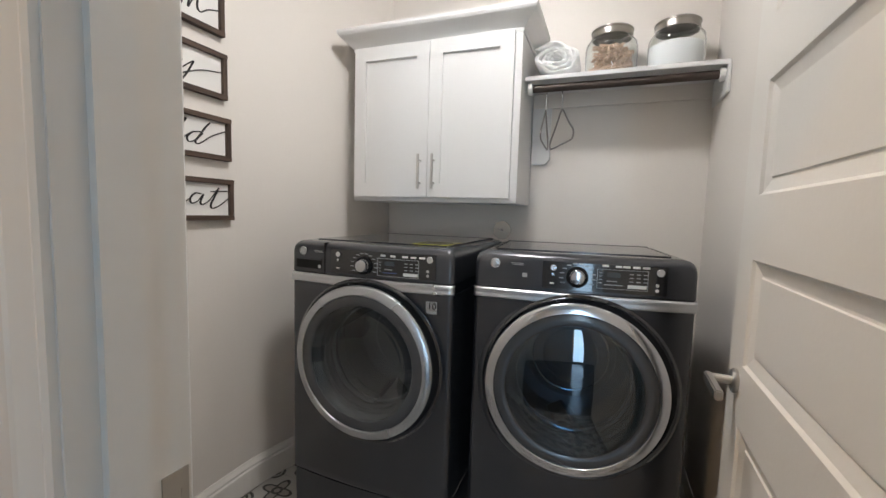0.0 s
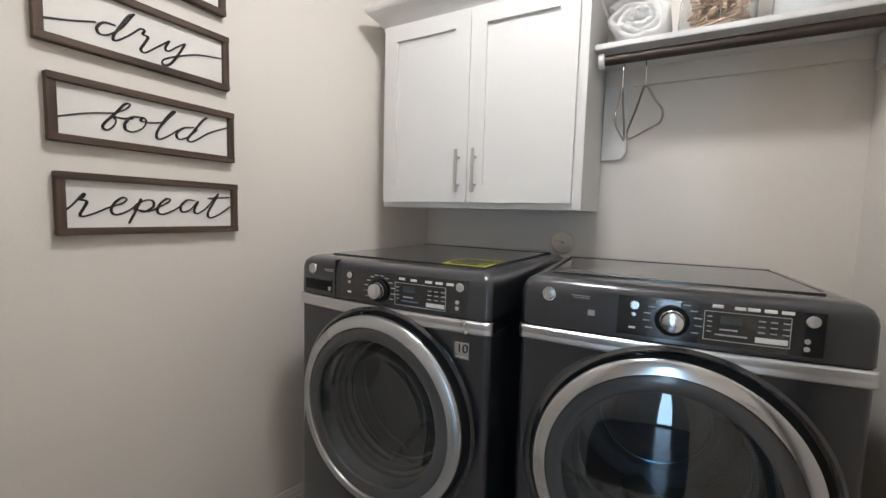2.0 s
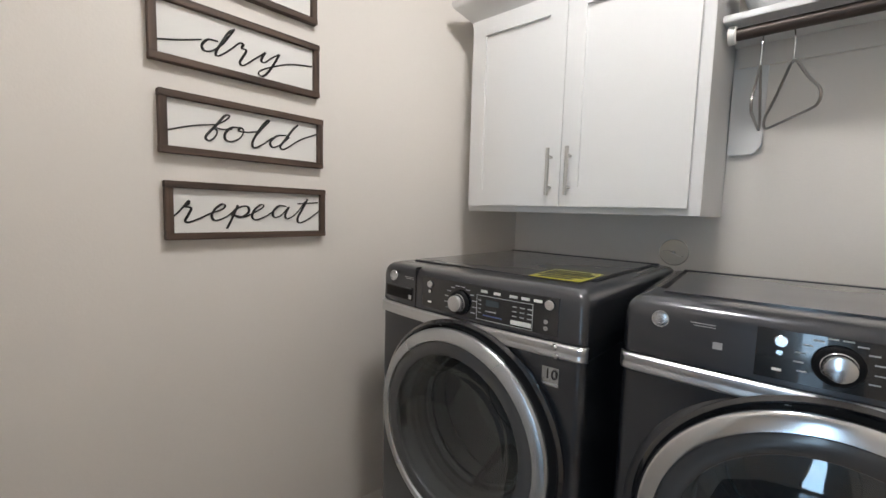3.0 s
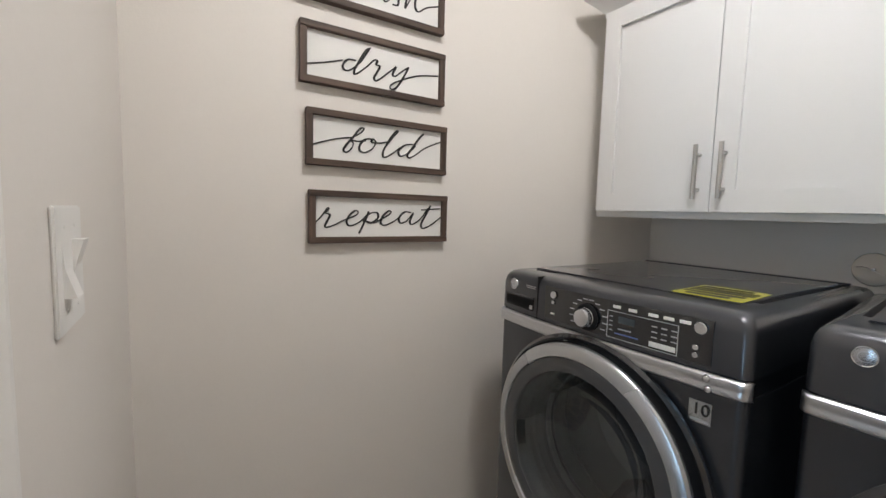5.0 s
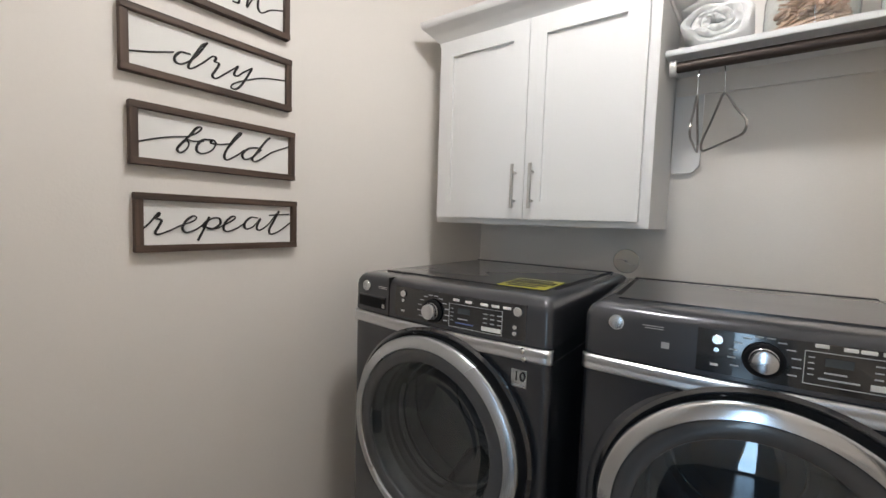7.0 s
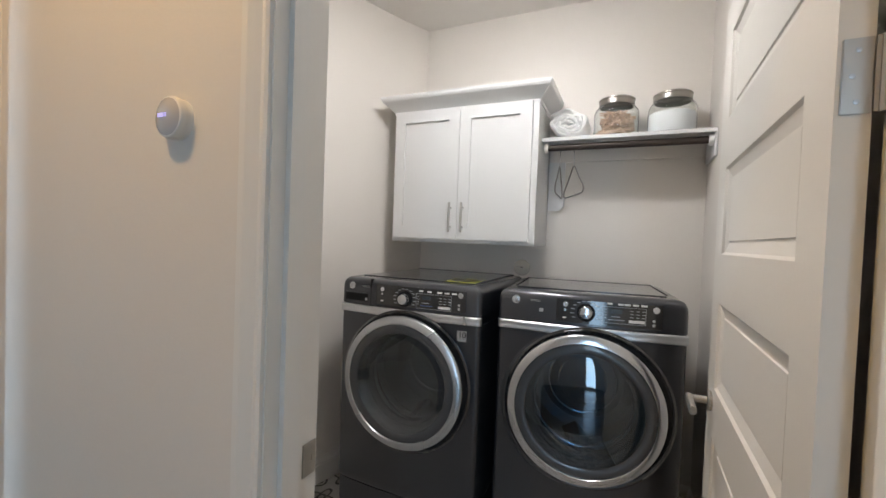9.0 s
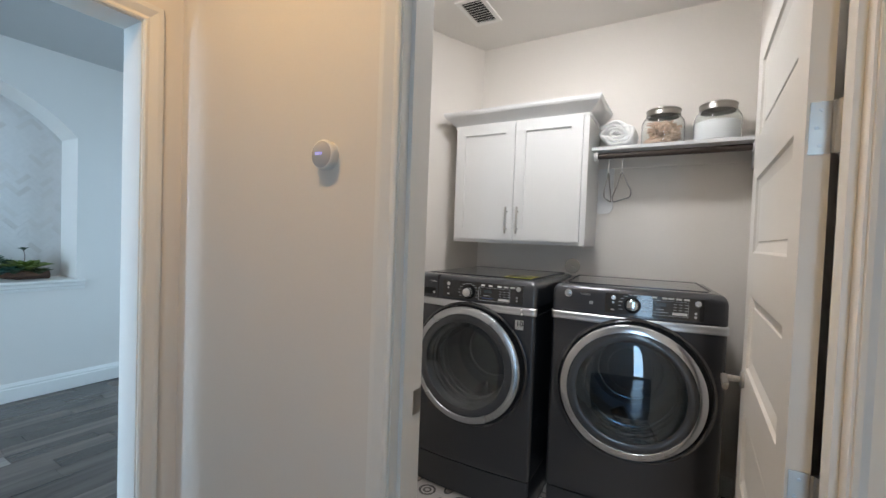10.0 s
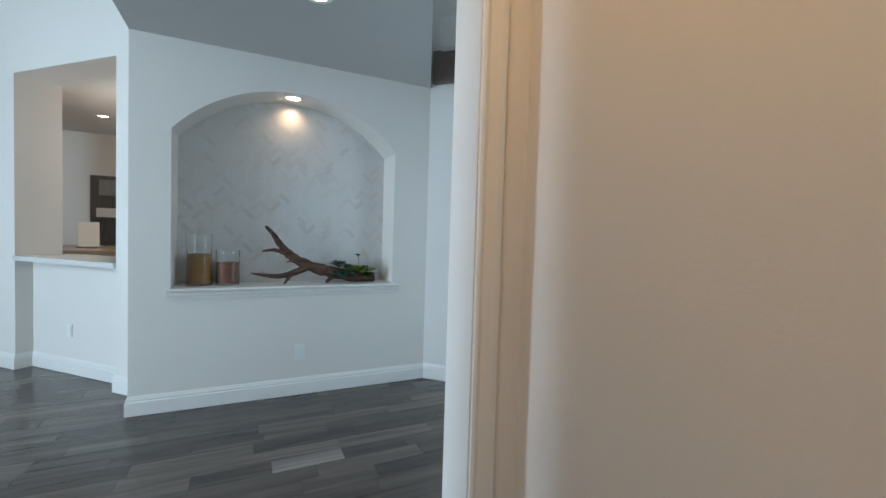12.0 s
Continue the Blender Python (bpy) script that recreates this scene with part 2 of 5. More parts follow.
def tube(points, radius, steps=8, caps=True):
    """A round bar along a bent line; radius: one number or one for each point."""
    pts = [Vector(p) for p in points]
    rad = [radius] * len(pts) if isinstance(radius, (int, float)) else radius
    rings, up = [], Vector((0.13, 0.21, 0.97))
    for i, p in enumerate(pts):
        d = (pts[min(i + 1, len(pts) - 1)] - pts[max(i - 1, 0)]).normalized()
        if abs(d.dot(up)) > 0.95:
            up = Vector((0.9, 0.3, 0.2))
        u = d.cross(up).normalized()
        w = d.cross(u)
        rings.append([tuple(p + (u * math.cos(2 * math.pi * k / steps) + w * math.sin(2 * math.pi * k / steps)) * rad[i]) for k in range(steps)])
    return loft(rings, caps)


def curve(points, n=6):
    """A smooth line through points."""
    p = [Vector(q) for q in points]
    p = [2 * p[0] - p[1]] + p + [2 * p[-1] - p[-2]]
    out = []
    for i in range(1, len(p) - 2):
        for k in range(n):
            t = k / n
            out.append(0.5 * (2 * p[i] + (p[i + 1] - p[i - 1]) * t + (2 * p[i - 1] - 5 * p[i] + 4 * p[i + 1] - p[i + 2]) * t * t + (3 * p[i] - p[i - 1] - 3 * p[i + 1] + p[i + 2]) * t ** 3))
    return out + [p[-2]]


def part(name, bm, mat, parent=None, label="", smooth=False):
    me = bpy.data.meshes.new(name)
    if smooth:
        for f in bm.faces:
            f.smooth = True
    bm.to_mesh(me)
    bm.free()
    if smooth:
        me.set_sharp_from_angle(angle=radians(38))
    me.materials.append(mat)
    ob = new(name, me)
    if parent:
        ob.parent = parent
    if label:
        ob["label"] = label
    return ob


def structure(name, bm, mat, label, category):
    return tagged(part(name, bm, mat), label, category, kind="structure")


def thing(name, label, category, place=(0, 0, 0), group=""):
    ob = new(name)
    ob.location = place
    return tagged(ob, label, category, group)


def merged(*bms):
    out = bmesh.new()
    for b in bms:
        me = bpy.data.meshes.new("tmp")
        b.to_mesh(me)
        b.free()
        out.from_mesh(me)
        bpy.data.meshes.remove(me)
    return out


# ---- the plan ----
XL, XR = -1.465, 0.375          # laundry side walls
YD, YI, YB = 0.335, 0.45, 2.23  # laundry door wall, outer and inner face, and back wall
ZC = 2.68                       # ceiling
CORNER = (-1.20, YB)
BEND = [(XL + (CORNER[0] - XL) * u * u, 1.40 * (1 - u) ** 2 + 1.70 * 2 * u * (1 - u) + YB * u * u) for u in [k / 14 for k in range(15)]]  # soft turn of the sign wall
DL, DR, DH = -0.515, 0.290, 2.04  # laundry door opening
OY0, OY1, OH = -0.60, 0.205, 2.005  # cased opening to the living room
T = 0.115

# laundry and hall walls
structure("wall_door_side", boxes((XL, DL - 0.02, YD, YI, 0, ZC), (DR + 0.02, 1.3, YD, YI, 0, ZC), (DL - 0.02, DR + 0.02, YD, YI, DH + 0.02, ZC)),
          M_WALL, "warm greige painted wall round the laundry doorway", "wall")
structure("wall_signs", boxes((XL - T, XL, OY1 + 0.02, YB + T, 0, ZC), (XL - T, XL, OY0 - 0.02, OY1 + 0.02, OH + 0.02, ZC), (XL - T, XL, -2.6, OY0 - 0.02, 0, ZC)),
          M_WALL, "warm greige painted wall between laundry and living room", "wall")
tagged(part("wall_splay", prism(BEND + [(XL - 0.02, YB), (XL - 0.02, 1.40)], 0, ZC), M_WALL, smooth=True), "greige painted wall that turns softly towards the corner", "wall", kind="structure")
structure("wall_back", boxes((XL, XR + T, YB, YB + T, 0, ZC)), M_WALL, "greige painted wall behind the washer and dryer", "wall")
structure("wall_right", boxes((XR, XR + T, YI, YB, 0, ZC)), M_WALL, "greige painted side wall of the laundry room", "wall")
structure("wall_hall_right", boxes((1.3, 1.3 + T, -2.6, YI, 0, ZC)), M_WALL, "greige painted hall wall", "wall")
structure("wall_hall_end", boxes((XL, 0.35, -2.6 - T, -2.6, 0, ZC), (0.81, 1.3, -2.6 - T, -2.6, 0, ZC), (0.35, 0.81, -2.6 - T, -2.6, 2.25, ZC), (0.35, 0.81, -2.6 - T, -2.6, 0, 0.03)),
          M_WALL, "greige painted end wall of the hall with a tall window", "wall")
structure("ceiling_laundry", boxes((XL - T, 1.3 + T, YI - 0.05, YB + T, ZC, ZC + 0.1)), M_CEIL, "pale painted textured laundry ceiling", "ceiling")
structure("ceiling_hall", boxes((XL - T, 1.3 + T, -2.6 - T, YI - 0.05, ZC, ZC + 0.1)), M_CEIL, "pale painted textured hall ceiling", "ceiling")

# living room: niche wall, splayed walls, kitchen
NX, NY0, NY1 = -4.21, -0.965, 1.28
N0, N1, NS, NT, NBACK = -0.716, 0.958, 0.897, 2.047, -4.545
RAD = (0.25 * (N1 - N0) ** 2 + 0.385 ** 2) / 0.77
HALF = math.asin(0.5 * (N1 - N0) / RAD)
arc = [(0.5 * (N0 + N1) + RAD * math.sin(HALF - 2 * HALF * k / 28), NT + 0.385 - RAD + RAD * math.cos(HALF - 2 * HALF * k / 28)) for k in range(29)]
HIGH = 3.5


def along_x(poly, x0, x1):
    return loft([[(x0, y, z) for y, z in poly], [(x1, y, z) for y, z in poly]])


structure("wall_niche", merged(boxes((NBACK, NX, NY0, NY1, 0, NS - 0.004), (NBACK, NX, NY0, N0, NS - 0.004, HIGH), (NBACK, NX, N1, NY1, NS - 0.004, HIGH), (NBACK - 0.08, NBACK, NY0 + 0.02, NY1, 0, HIGH)),
          along_x(arc + [(N0, HIGH), (N1, HIGH)], NX, NBACK)), M_WALL, "pale painted wall with an arched display niche", "wall")
E45 = Vector((-0.7071, -0.7071, 0))  # run of the splayed kitchen wall
N45 = Vector((0.7071, -0.7071, 0))
P45 = Vector((-4.774, -1.159, 0))


def along45(s0, s1, d0, d1, z0, z1):
    """A block on the splayed wall: s along it from the opening, d behind its face."""
    q = [P45 + E45 * s - N45 * d for s, d in ((s0, d0), (s1, d0), (s1, d1), (s0, d1))]
    return prism([(p.x, p.y) for p in q], z0, z1)


structure("wall_kitchen", merged(along45(-0.24, 0, 0, 0.13, 0, HIGH), along45(1.34, 3.0, 0, 0.36, 0, HIGH), along45(0, 1.34, 0, 0.36, 2.67, HIGH), along45(-0.15, 1.34, 0.13, 0.25, 0, 1.0)),
          M_WALL, "pale painted splayed wall with a pass-through to the kitchen", "wall")
bar = thing("bar_counter", "white speckled stone bar counter in the pass-through", "counter")
q = [P45 + E45 * s - N45 * d for s, d in ((0.003, -0.02), (1.335, -0.02), (1.335, 0.50), (0.003, 0.50))]
M_STONE = material("speckled_stone", (0.74, 0.74, 0.72), 0.2, grain=0.5, scale=120, coat=0.3, second=(0.5, 0.48, 0.45))
part("slab", prism([(p.x, p.y) for p in q], 1.001, 1.04), M_STONE, bar)

structure("wall_living_right", merged(prism([(NX, NY1), (NX + 0.9, NY1 + 0.9), (-3.0, NY1 + 0.9), (-3.0, NY1 + 1.0), (NX - 0.2, NY1 + 1.0), (NX - 0.2, NY1)], 0, HIGH), boxes((-2.0, XL - T, NY1 + 0.9, NY1 + 1.0, 0, HIGH), (-3.0, -2.0, NY1 + 0.9, NY1 + 1.0, 0, 0.45), (-3.0, -2.0, NY1 + 0.9, NY1 + 1.0, 2.35, HIGH))), M_WALL, "pale painted splayed wall beside the niche", "wall")
structure("wall_living_window", boxes((-10, -3.12, -5.5, -5.4, 0, HIGH), (-1.78, XL, -5.5, -5.4, 0, HIGH), (-3.12, -1.78, -5.5, -5.4, 0, 0.06), (-3.12, -1.78, -5.5, -5.4, 3.26, HIGH)), M_WALL, "painted wall with a wide living room window", "wall")
structure("wall_living_far", boxes((-10.1, -10, -5.5, NY1 + 1, 0, HIGH)), M_WALL, "painted far wall", "wall")
structure("wall_living_near", boxes((XL - T, XL, -5.4, -2.6, 0, HIGH), (XL - T, XL - 0.001, -2.6, OY1, ZC + 0.1, HIGH), (XL - T, XL - 0.001, OY1, NY1 + 1, ZC + 0.1, HIGH)), M_WALL, "painted wall", "wall")
structure("wall_kitchen_back", boxes((-8.9, -8.8, -5.4, NY1 + 0.9, 0, HIGH), (-8.8, NX - 0.4, NY1 + 0.8, NY1 + 0.9, 0, HIGH)), M_WALL, "greige painted kitchen wall", "wall")
LOW = 2.68


def window_unit(name, wide, high, place, turn):
    """A white sash window; its width runs along its own x, its inner face looks to +y."""
    w = thing(name, "unseen white framed sash window, bright with daylight", "window", place)
    w.rotation_euler = (0, 0, radians(turn))
    tagged(w, kind="structure")
    h, f = wide / 2, 0.05
    part("window_frame", boxes((-h, -h + f, 0.01, 0.08, 0, high), (h - f, h, 0.01, 0.08, 0, high), (-h + f, h - f, 0.01, 0.08, 0, f), (-h + f, h - f, 0.01, 0.08, high - f, high), (-h + f, h - f, 0.02, 0.07, high / 2 - 0.02, high / 2 + 0.02)), M_TRIM, w)
    for z0, z1 in ((f, high / 2 - 0.02), (high / 2 + 0.02, high - f)):
        part("pane", boxes((-h + f, h - f, 0.042, 0.047, z0, z1)), M_GLASS, w, "clear glass").visible_shadow = False


window_unit("window_1", 0.46, 2.22, (0.58, -2.6 - T, 0.03), 0)
window_unit("window_2", 1.34, 3.20, (-2.45, -5.5, 0.06), 0)
# Unseen window, added only to house the niche's fill lamp.
window_unit("fill_window", 1.0, 1.90, (-2.50, NY1 + 1.0, 0.45), 180)
# The ceiling paint again, its colour darkened to stand for shade.
structure("ceiling_living", prism([(NX, NY0), (XL - T, NY0), (XL - T, 0.14), (NX, NY1)], LOW, LOW + 0.3), material("shaded_ceiling_paint", (0.50, 0.49, 0.47), 0.75, grain=0.12, scale=120, bump=0.25, bump_scale=120, patch=0.08), "pale painted lowered ceiling by the niche, colour darkened for shade", "ceiling")
structure("ceiling_high", boxes((-10.1, XL, -5.5, NY1 + 1.0, HIGH, HIGH + 0.1)), M_CEIL, "pale painted high ceiling", "ceiling")
q = [P45 + E45 * s - N45 * d for s, d in ((-1.2, 0.43), (2.9, 0.43))]
structure("ceiling_kitchen", prism([(q[0].x, q[0].y), (q[1].x, q[1].y), (-8.8, -4.4), (-8.8, 1.9), (q[0].x, 1.9)], 2.74, 2.8), M_CEIL, "pale painted kitchen ceiling", "ceiling")
structure("ground", boxes((-10.1, 1.5, -5.6, YI - 0.06, -0.12, -0.012), (-10.1, XL, YI - 0.06, 2.4, -0.12, -0.012)), wood("plank_base", (0.072, 0.060, 0.054), (0.032, 0.027, 0.025), "y", 0.15, 0.5, bump=0.03), "dark grey brown wooden floor", "floor")
structure("floor", boxes((XL, 1.5, YI - 0.06, YB + 0.1, -0.12, -0.006)), M_GROUT, "cement tile floor bed of the laundry", "floor")

# trim
CASING = [(0.004, 0), (0.004, 0.010), (0.010, 0.013), (0.020, 0.010), (0.030, 0.014), (0.044, 0.019), (0.058, 0.018), (0.062, 0.012), (0.062, 0)]
DEEP_CASING = [(0.004, 0), (0.004, 0.018), (0.010, 0.024), (0.020, 0.021), (0.030, 0.024), (0.044, 0.027), (0.058, 0.025), (0.062, 0.016), (0.062, 0)]
BASE = [(0, 0.004), (0.017, 0.004), (0.017, 0.100), (0.012, 0.107), (0.013, 0.117), (0.008, 0.129), (0.004, 0.141), (0, 0.141)]


def casing(name, path, normal, side, label, profile=CASING):
    return structure(name, sweep(path, profile, normal, side), M_TRIM, label, "trim")


for y, n, s, z, shape in ((YD, -1, 1, "trim_door_hall", CASING), (YI, 1, -1, "trim_door_laundry", DEEP_CASING)):
    casing(z, [(DL, y, 0), (DL, y, DH), (DR, y, DH), (DR, y, 0)], (0, n, 0), s, "white moulded door casing", shape)
structure("trim_door_jamb", boxes((DL - 0.02, DL, YD - 0.002, YI + 0.002, 0, DH), (DR, DR + 0.02, YD - 0.002, YI + 0.002, 0, DH), (DL - 0.02, DR + 0.02, YD - 0.002, YI + 0.002, DH, DH + 0.02),
          (DL, DL + 0.011, YD + 0.03, YI - 0.042, 0, DH), (DR - 0.011, DR, YD + 0.03, YI - 0.042, 0, DH), (DL + 0.011, DR - 0.011, YD + 0.03, YI - 0.042, DH - 0.011, DH)), M_TRIM, "white painted door jamb with stop", "trim")
for x, n, s, z in ((XL, 1, 1, "trim_opening_hall"), (XL - T, -1, -1, "trim_opening_living")):
    casing(z, [(x, OY0, 0), (x, OY0, OH), (x, OY1, OH), (x, OY1, 0)], (n, 0, 0), s, "white moulded casing round the open doorway")
structure("trim_opening_jamb", boxes((XL - T - 0.002, XL + 0.002, OY0 - 0.02, OY0, 0, OH), (XL - T - 0.002, XL + 0.002, OY1, OY1 + 0.02, 0, OH), (XL - T - 0.002, XL + 0.002, OY0 - 0.02, OY1 + 0.02, OH, OH + 0.02)), M_TRIM, "white painted doorway lining", "trim")


def baseboard(name, path, side):
    return structure(name, sweep(path, BASE, (0, 0, 1), side), M_TRIM, "white moulded baseboard", "baseboard")


baseboard("baseboard_laundry", [(DL - 0.065, YI, 0), (XL, YI, 0), *[(*p, 0) for p in BEND], (XR, YB, 0), (XR, YI, 0), (DR + 0.065, YI, 0)], -1)
baseboard("baseboard_hall", [(XL, OY1 + 0.064, 0), (XL, YD, 0), (DL - 0.064, YD, 0)], -1)
baseboard("baseboard_niche", [(NX - 0.2, NY0, 0), (NX, NY0, 0), (NX, NY1, 0), (NX + 0.9, NY1 + 0.9, 0)], -1)
pl = [P45 + E45 * s - N45 * d for s, d in ((3.0, 0), (1.34, 0), (1.34, 0.13), (0, 0.13), (0, 0), (-0.24, 0))]
baseboard("baseboard_kitchen", [(p.x, p.y, 0) for p in pl], -1)
SILL = [(0, -0.064), (0.014, -0.064), (0.018, -0.046), (0.026, -0.040), (0.028, -0.022), (0.038, -0.018), (0.044, -0.009), (0.038, 0), (0, 0)]
sill = structure("window_sill_niche", merged(sweep([(NX, N0 - 0.022, NS), (NX, N1 + 0.05, NS)], [(u, v * 1.2) for u, v in SILL], (0, 0, 1), -1), boxes((NBACK, NX, N0, N1, NS - 0.004, NS))), M_TRIM, "white moulded ledge under the niche", "ledge")


# ---- laundry door ----
def build_door():
    w, h, t = 0.806, 2.02, 0.034
    d = thing("door_1", "white five panel door standing open against the wall", "door", (0.279, YI + 0.008, 0.012))
    d.rotation_euler = (0, 0, radians(-1.6))
    tagged(d, kind="structure")
    rows = [(0, t, 0, 0.105, 0, h), (0, t, w - 0.105, w, 0, h)]
    tops = [1.925, 1.555, 1.185, 0.815, 0.445]
    edges = [h] + [v for z in tops for v in (z, z - 0.235)] + [0]
    for k in range(0, len(edges), 2):
        rows.append((0, t, 0.105, w - 0.105, edges[k + 1], edges[k]))
    part("leaf", boxes(*[(-x1, -x0, *r) for x0, x1, *r in rows]), M_DOOR, d)
    for z in tops:
        y0, y1, z0, z1 = 0.105, w - 0.105, z - 0.235, z
        for sgn, face in ((-1, -t), (1, 0.0)):
            rings = []
            for ins, dep in ((0, 0), (0.006, 0.006), (0.030, 0.012), (0.034, 0.012), (0.036, 0.009)):
                x = face - sgn * dep
                rings.append([(x, y0 + ins, z0 + ins), (x, y1 - ins, z0 + ins), (x, y1 - ins, z1 - ins), (x, y0 + ins, z1 - ins)])
            part("panel", loft(rings, last=True), M_DOOR, d)
    for sgn, face in ((-1, -t), (1, 0)):
        handle = part("handle", lathe([(0.001, 0), (0.027, 0), (0.028, 0.006), (0.024, 0.010), (0.001, 0.011)], "x" if sgn > 0 else "-x", (face, w - 0.07, 0.905), 24), M_NICKEL, d, "brushed nickel lever handle", True)
        x = face + sgn * 0.055
        part("lever", merged(tube([(face, w - 0.07, 0.905), (x, w - 0.07, 0.905)], 0.010, 12), boxes((min(x - sgn * 0.008, x + sgn * 0.008), max(x - sgn * 0.008, x + sgn * 0.008), w - 0.185, w - 0.060, 0.894, 0.916), bevel=0.003)), M_NICKEL, handle)
    for z in (0.18, 0.91, 1.54, 1.86):
        hinge = part("hinge", boxes((-t + 0.004, -0.001, -0.003, 0.0, z - 0.044, z + 0.044), bevel=0.001), M_NICKEL, d, "nickel butt hinge")
        part("knuckle", merged(tube([(0.010, -0.006, z - 0.044), (0.010, -0.006, z + 0.044)], 0.007, 12), boxes((-0.001, 0.024, -0.006, -0.003, z - 0.043, z + 0.043))), M_NICKEL, hinge)
        for dz in (-0.030, 0, 0.030):
            part("screw", lathe([(0.0001, 0.0010), (0.0030, 0.0007), (0.0032, 0)], "-y", (-0.020 + 0.005 * (dz != 0), -0.003, z + dz), 10), M_SATIN, hinge)
    return d


build_door()
strike = thing("strike_plate", "brushed nickel strike plate on the door jamb", "strike plate", (DL, YI - 0.006, 0.912))
part("plate", boxes((0, 0.002, -0.018, 0.016, -0.032, -0.006), (0, 0.002, -0.018, 0.016, 0.006, 0.032), (0, 0.002, -0.018, -0.008, -0.006, 0.006), (0, 0.002, 0.006, 0.016, -0.006, 0.006), (0, 0.0012, -0.008, 0.006, -0.006, 0.006)), M_NICKEL, strike)


# ---- washer and dryer ----
W, D, BOW = 0.708, 0.760, 0.020


def front(x):
    return -BOW * (1 - (2 * x / W - 1) ** 2)


def plan(ins=0.0, r=0.020):
    y0 = front(r)
    pts = [(r + r * math.cos(a), y0 + r + r * math.sin(a)) for a in [math.pi + k * math.pi / 12 for k in range(6)]]
    pts += [(r + (W - 2 * r) * k / 30, front(r + (W - 2 * r) * k / 30)) for k in range(31)]
    pts += [(W - r + r * math.cos(a), y0 + r + r * math.sin(a)) for a in [1.5 * math.pi + k * math.pi / 12 for k in range(1, 7)]]
    pts += [(W, D), (0, D)]
    return [(W / 2 + (x - W / 2) * (1 - 2 * ins / W), D / 2 + (y - D / 2) * (1 - 2 * ins / D)) for x, y in pts]


def body(rows):
    return loft([[(x, y, z) for x, y in plan(ins)] for z, ins in rows])


def cabinet_shell(cx, cz, radius):
    """The cabinet with a round hole in its front."""
    bm = body([(0.176, 0.003)] + [(0.182 + 0.802 * k / 36, 0.0) for k in range(37)])
    gone = [f for f in bm.faces if all(v.co.y < 0.1 and math.hypot(v.co.x - cx, v.co.z - cz) < radius for v in f.verts)]
    bmesh.ops.delete(bm, geom=gone, context="FACES")
    return bm


def strip(x0, x1, z0, z1, proud, thick=0.004, n=10):
    """A plate that follows the bowed front."""
    rings = []
    for k in range(n + 1):
        x = x0 + (x1 - x0) * k / n
        y = front(x) - proud
        rings.append([(x, y, z0), (x, y + thick, z0), (x, y + thick, z1), (x, y, z1)])
    return loft(rings)


def disc(x, z, r, proud, depth=0.004, steps=20):
    return lathe([(r, 0), (r, depth * 0.7), (r * 0.85, depth), (0.0005, depth)], "-y", (x, front(x) - proud, z), steps)


def pill(x, z, w, h, proud):
    bm = strip(x - w / 2, x + w / 2, z - h / 2, z + h / 2, proud, 0.003, 2)
    bmesh.ops.bevel(bm, geom=list(bm.edges), offset=0.0008, segments=1, affect="EDGES")
    return bm


def band():
    pts = [p for p in plan(-0.004) if p[1] < 0.035]
    rows = [(0.984, 0), (0.987, 0.005), (0.993, 0.006), (0.998, 0.0042), (1.004, 0.0042), (1.009, 0.006), (1.016, 0.005), (1.020, 0.0)]
    return loft([[(x, y - o, z) for x, y in pts] for z, o in rows])


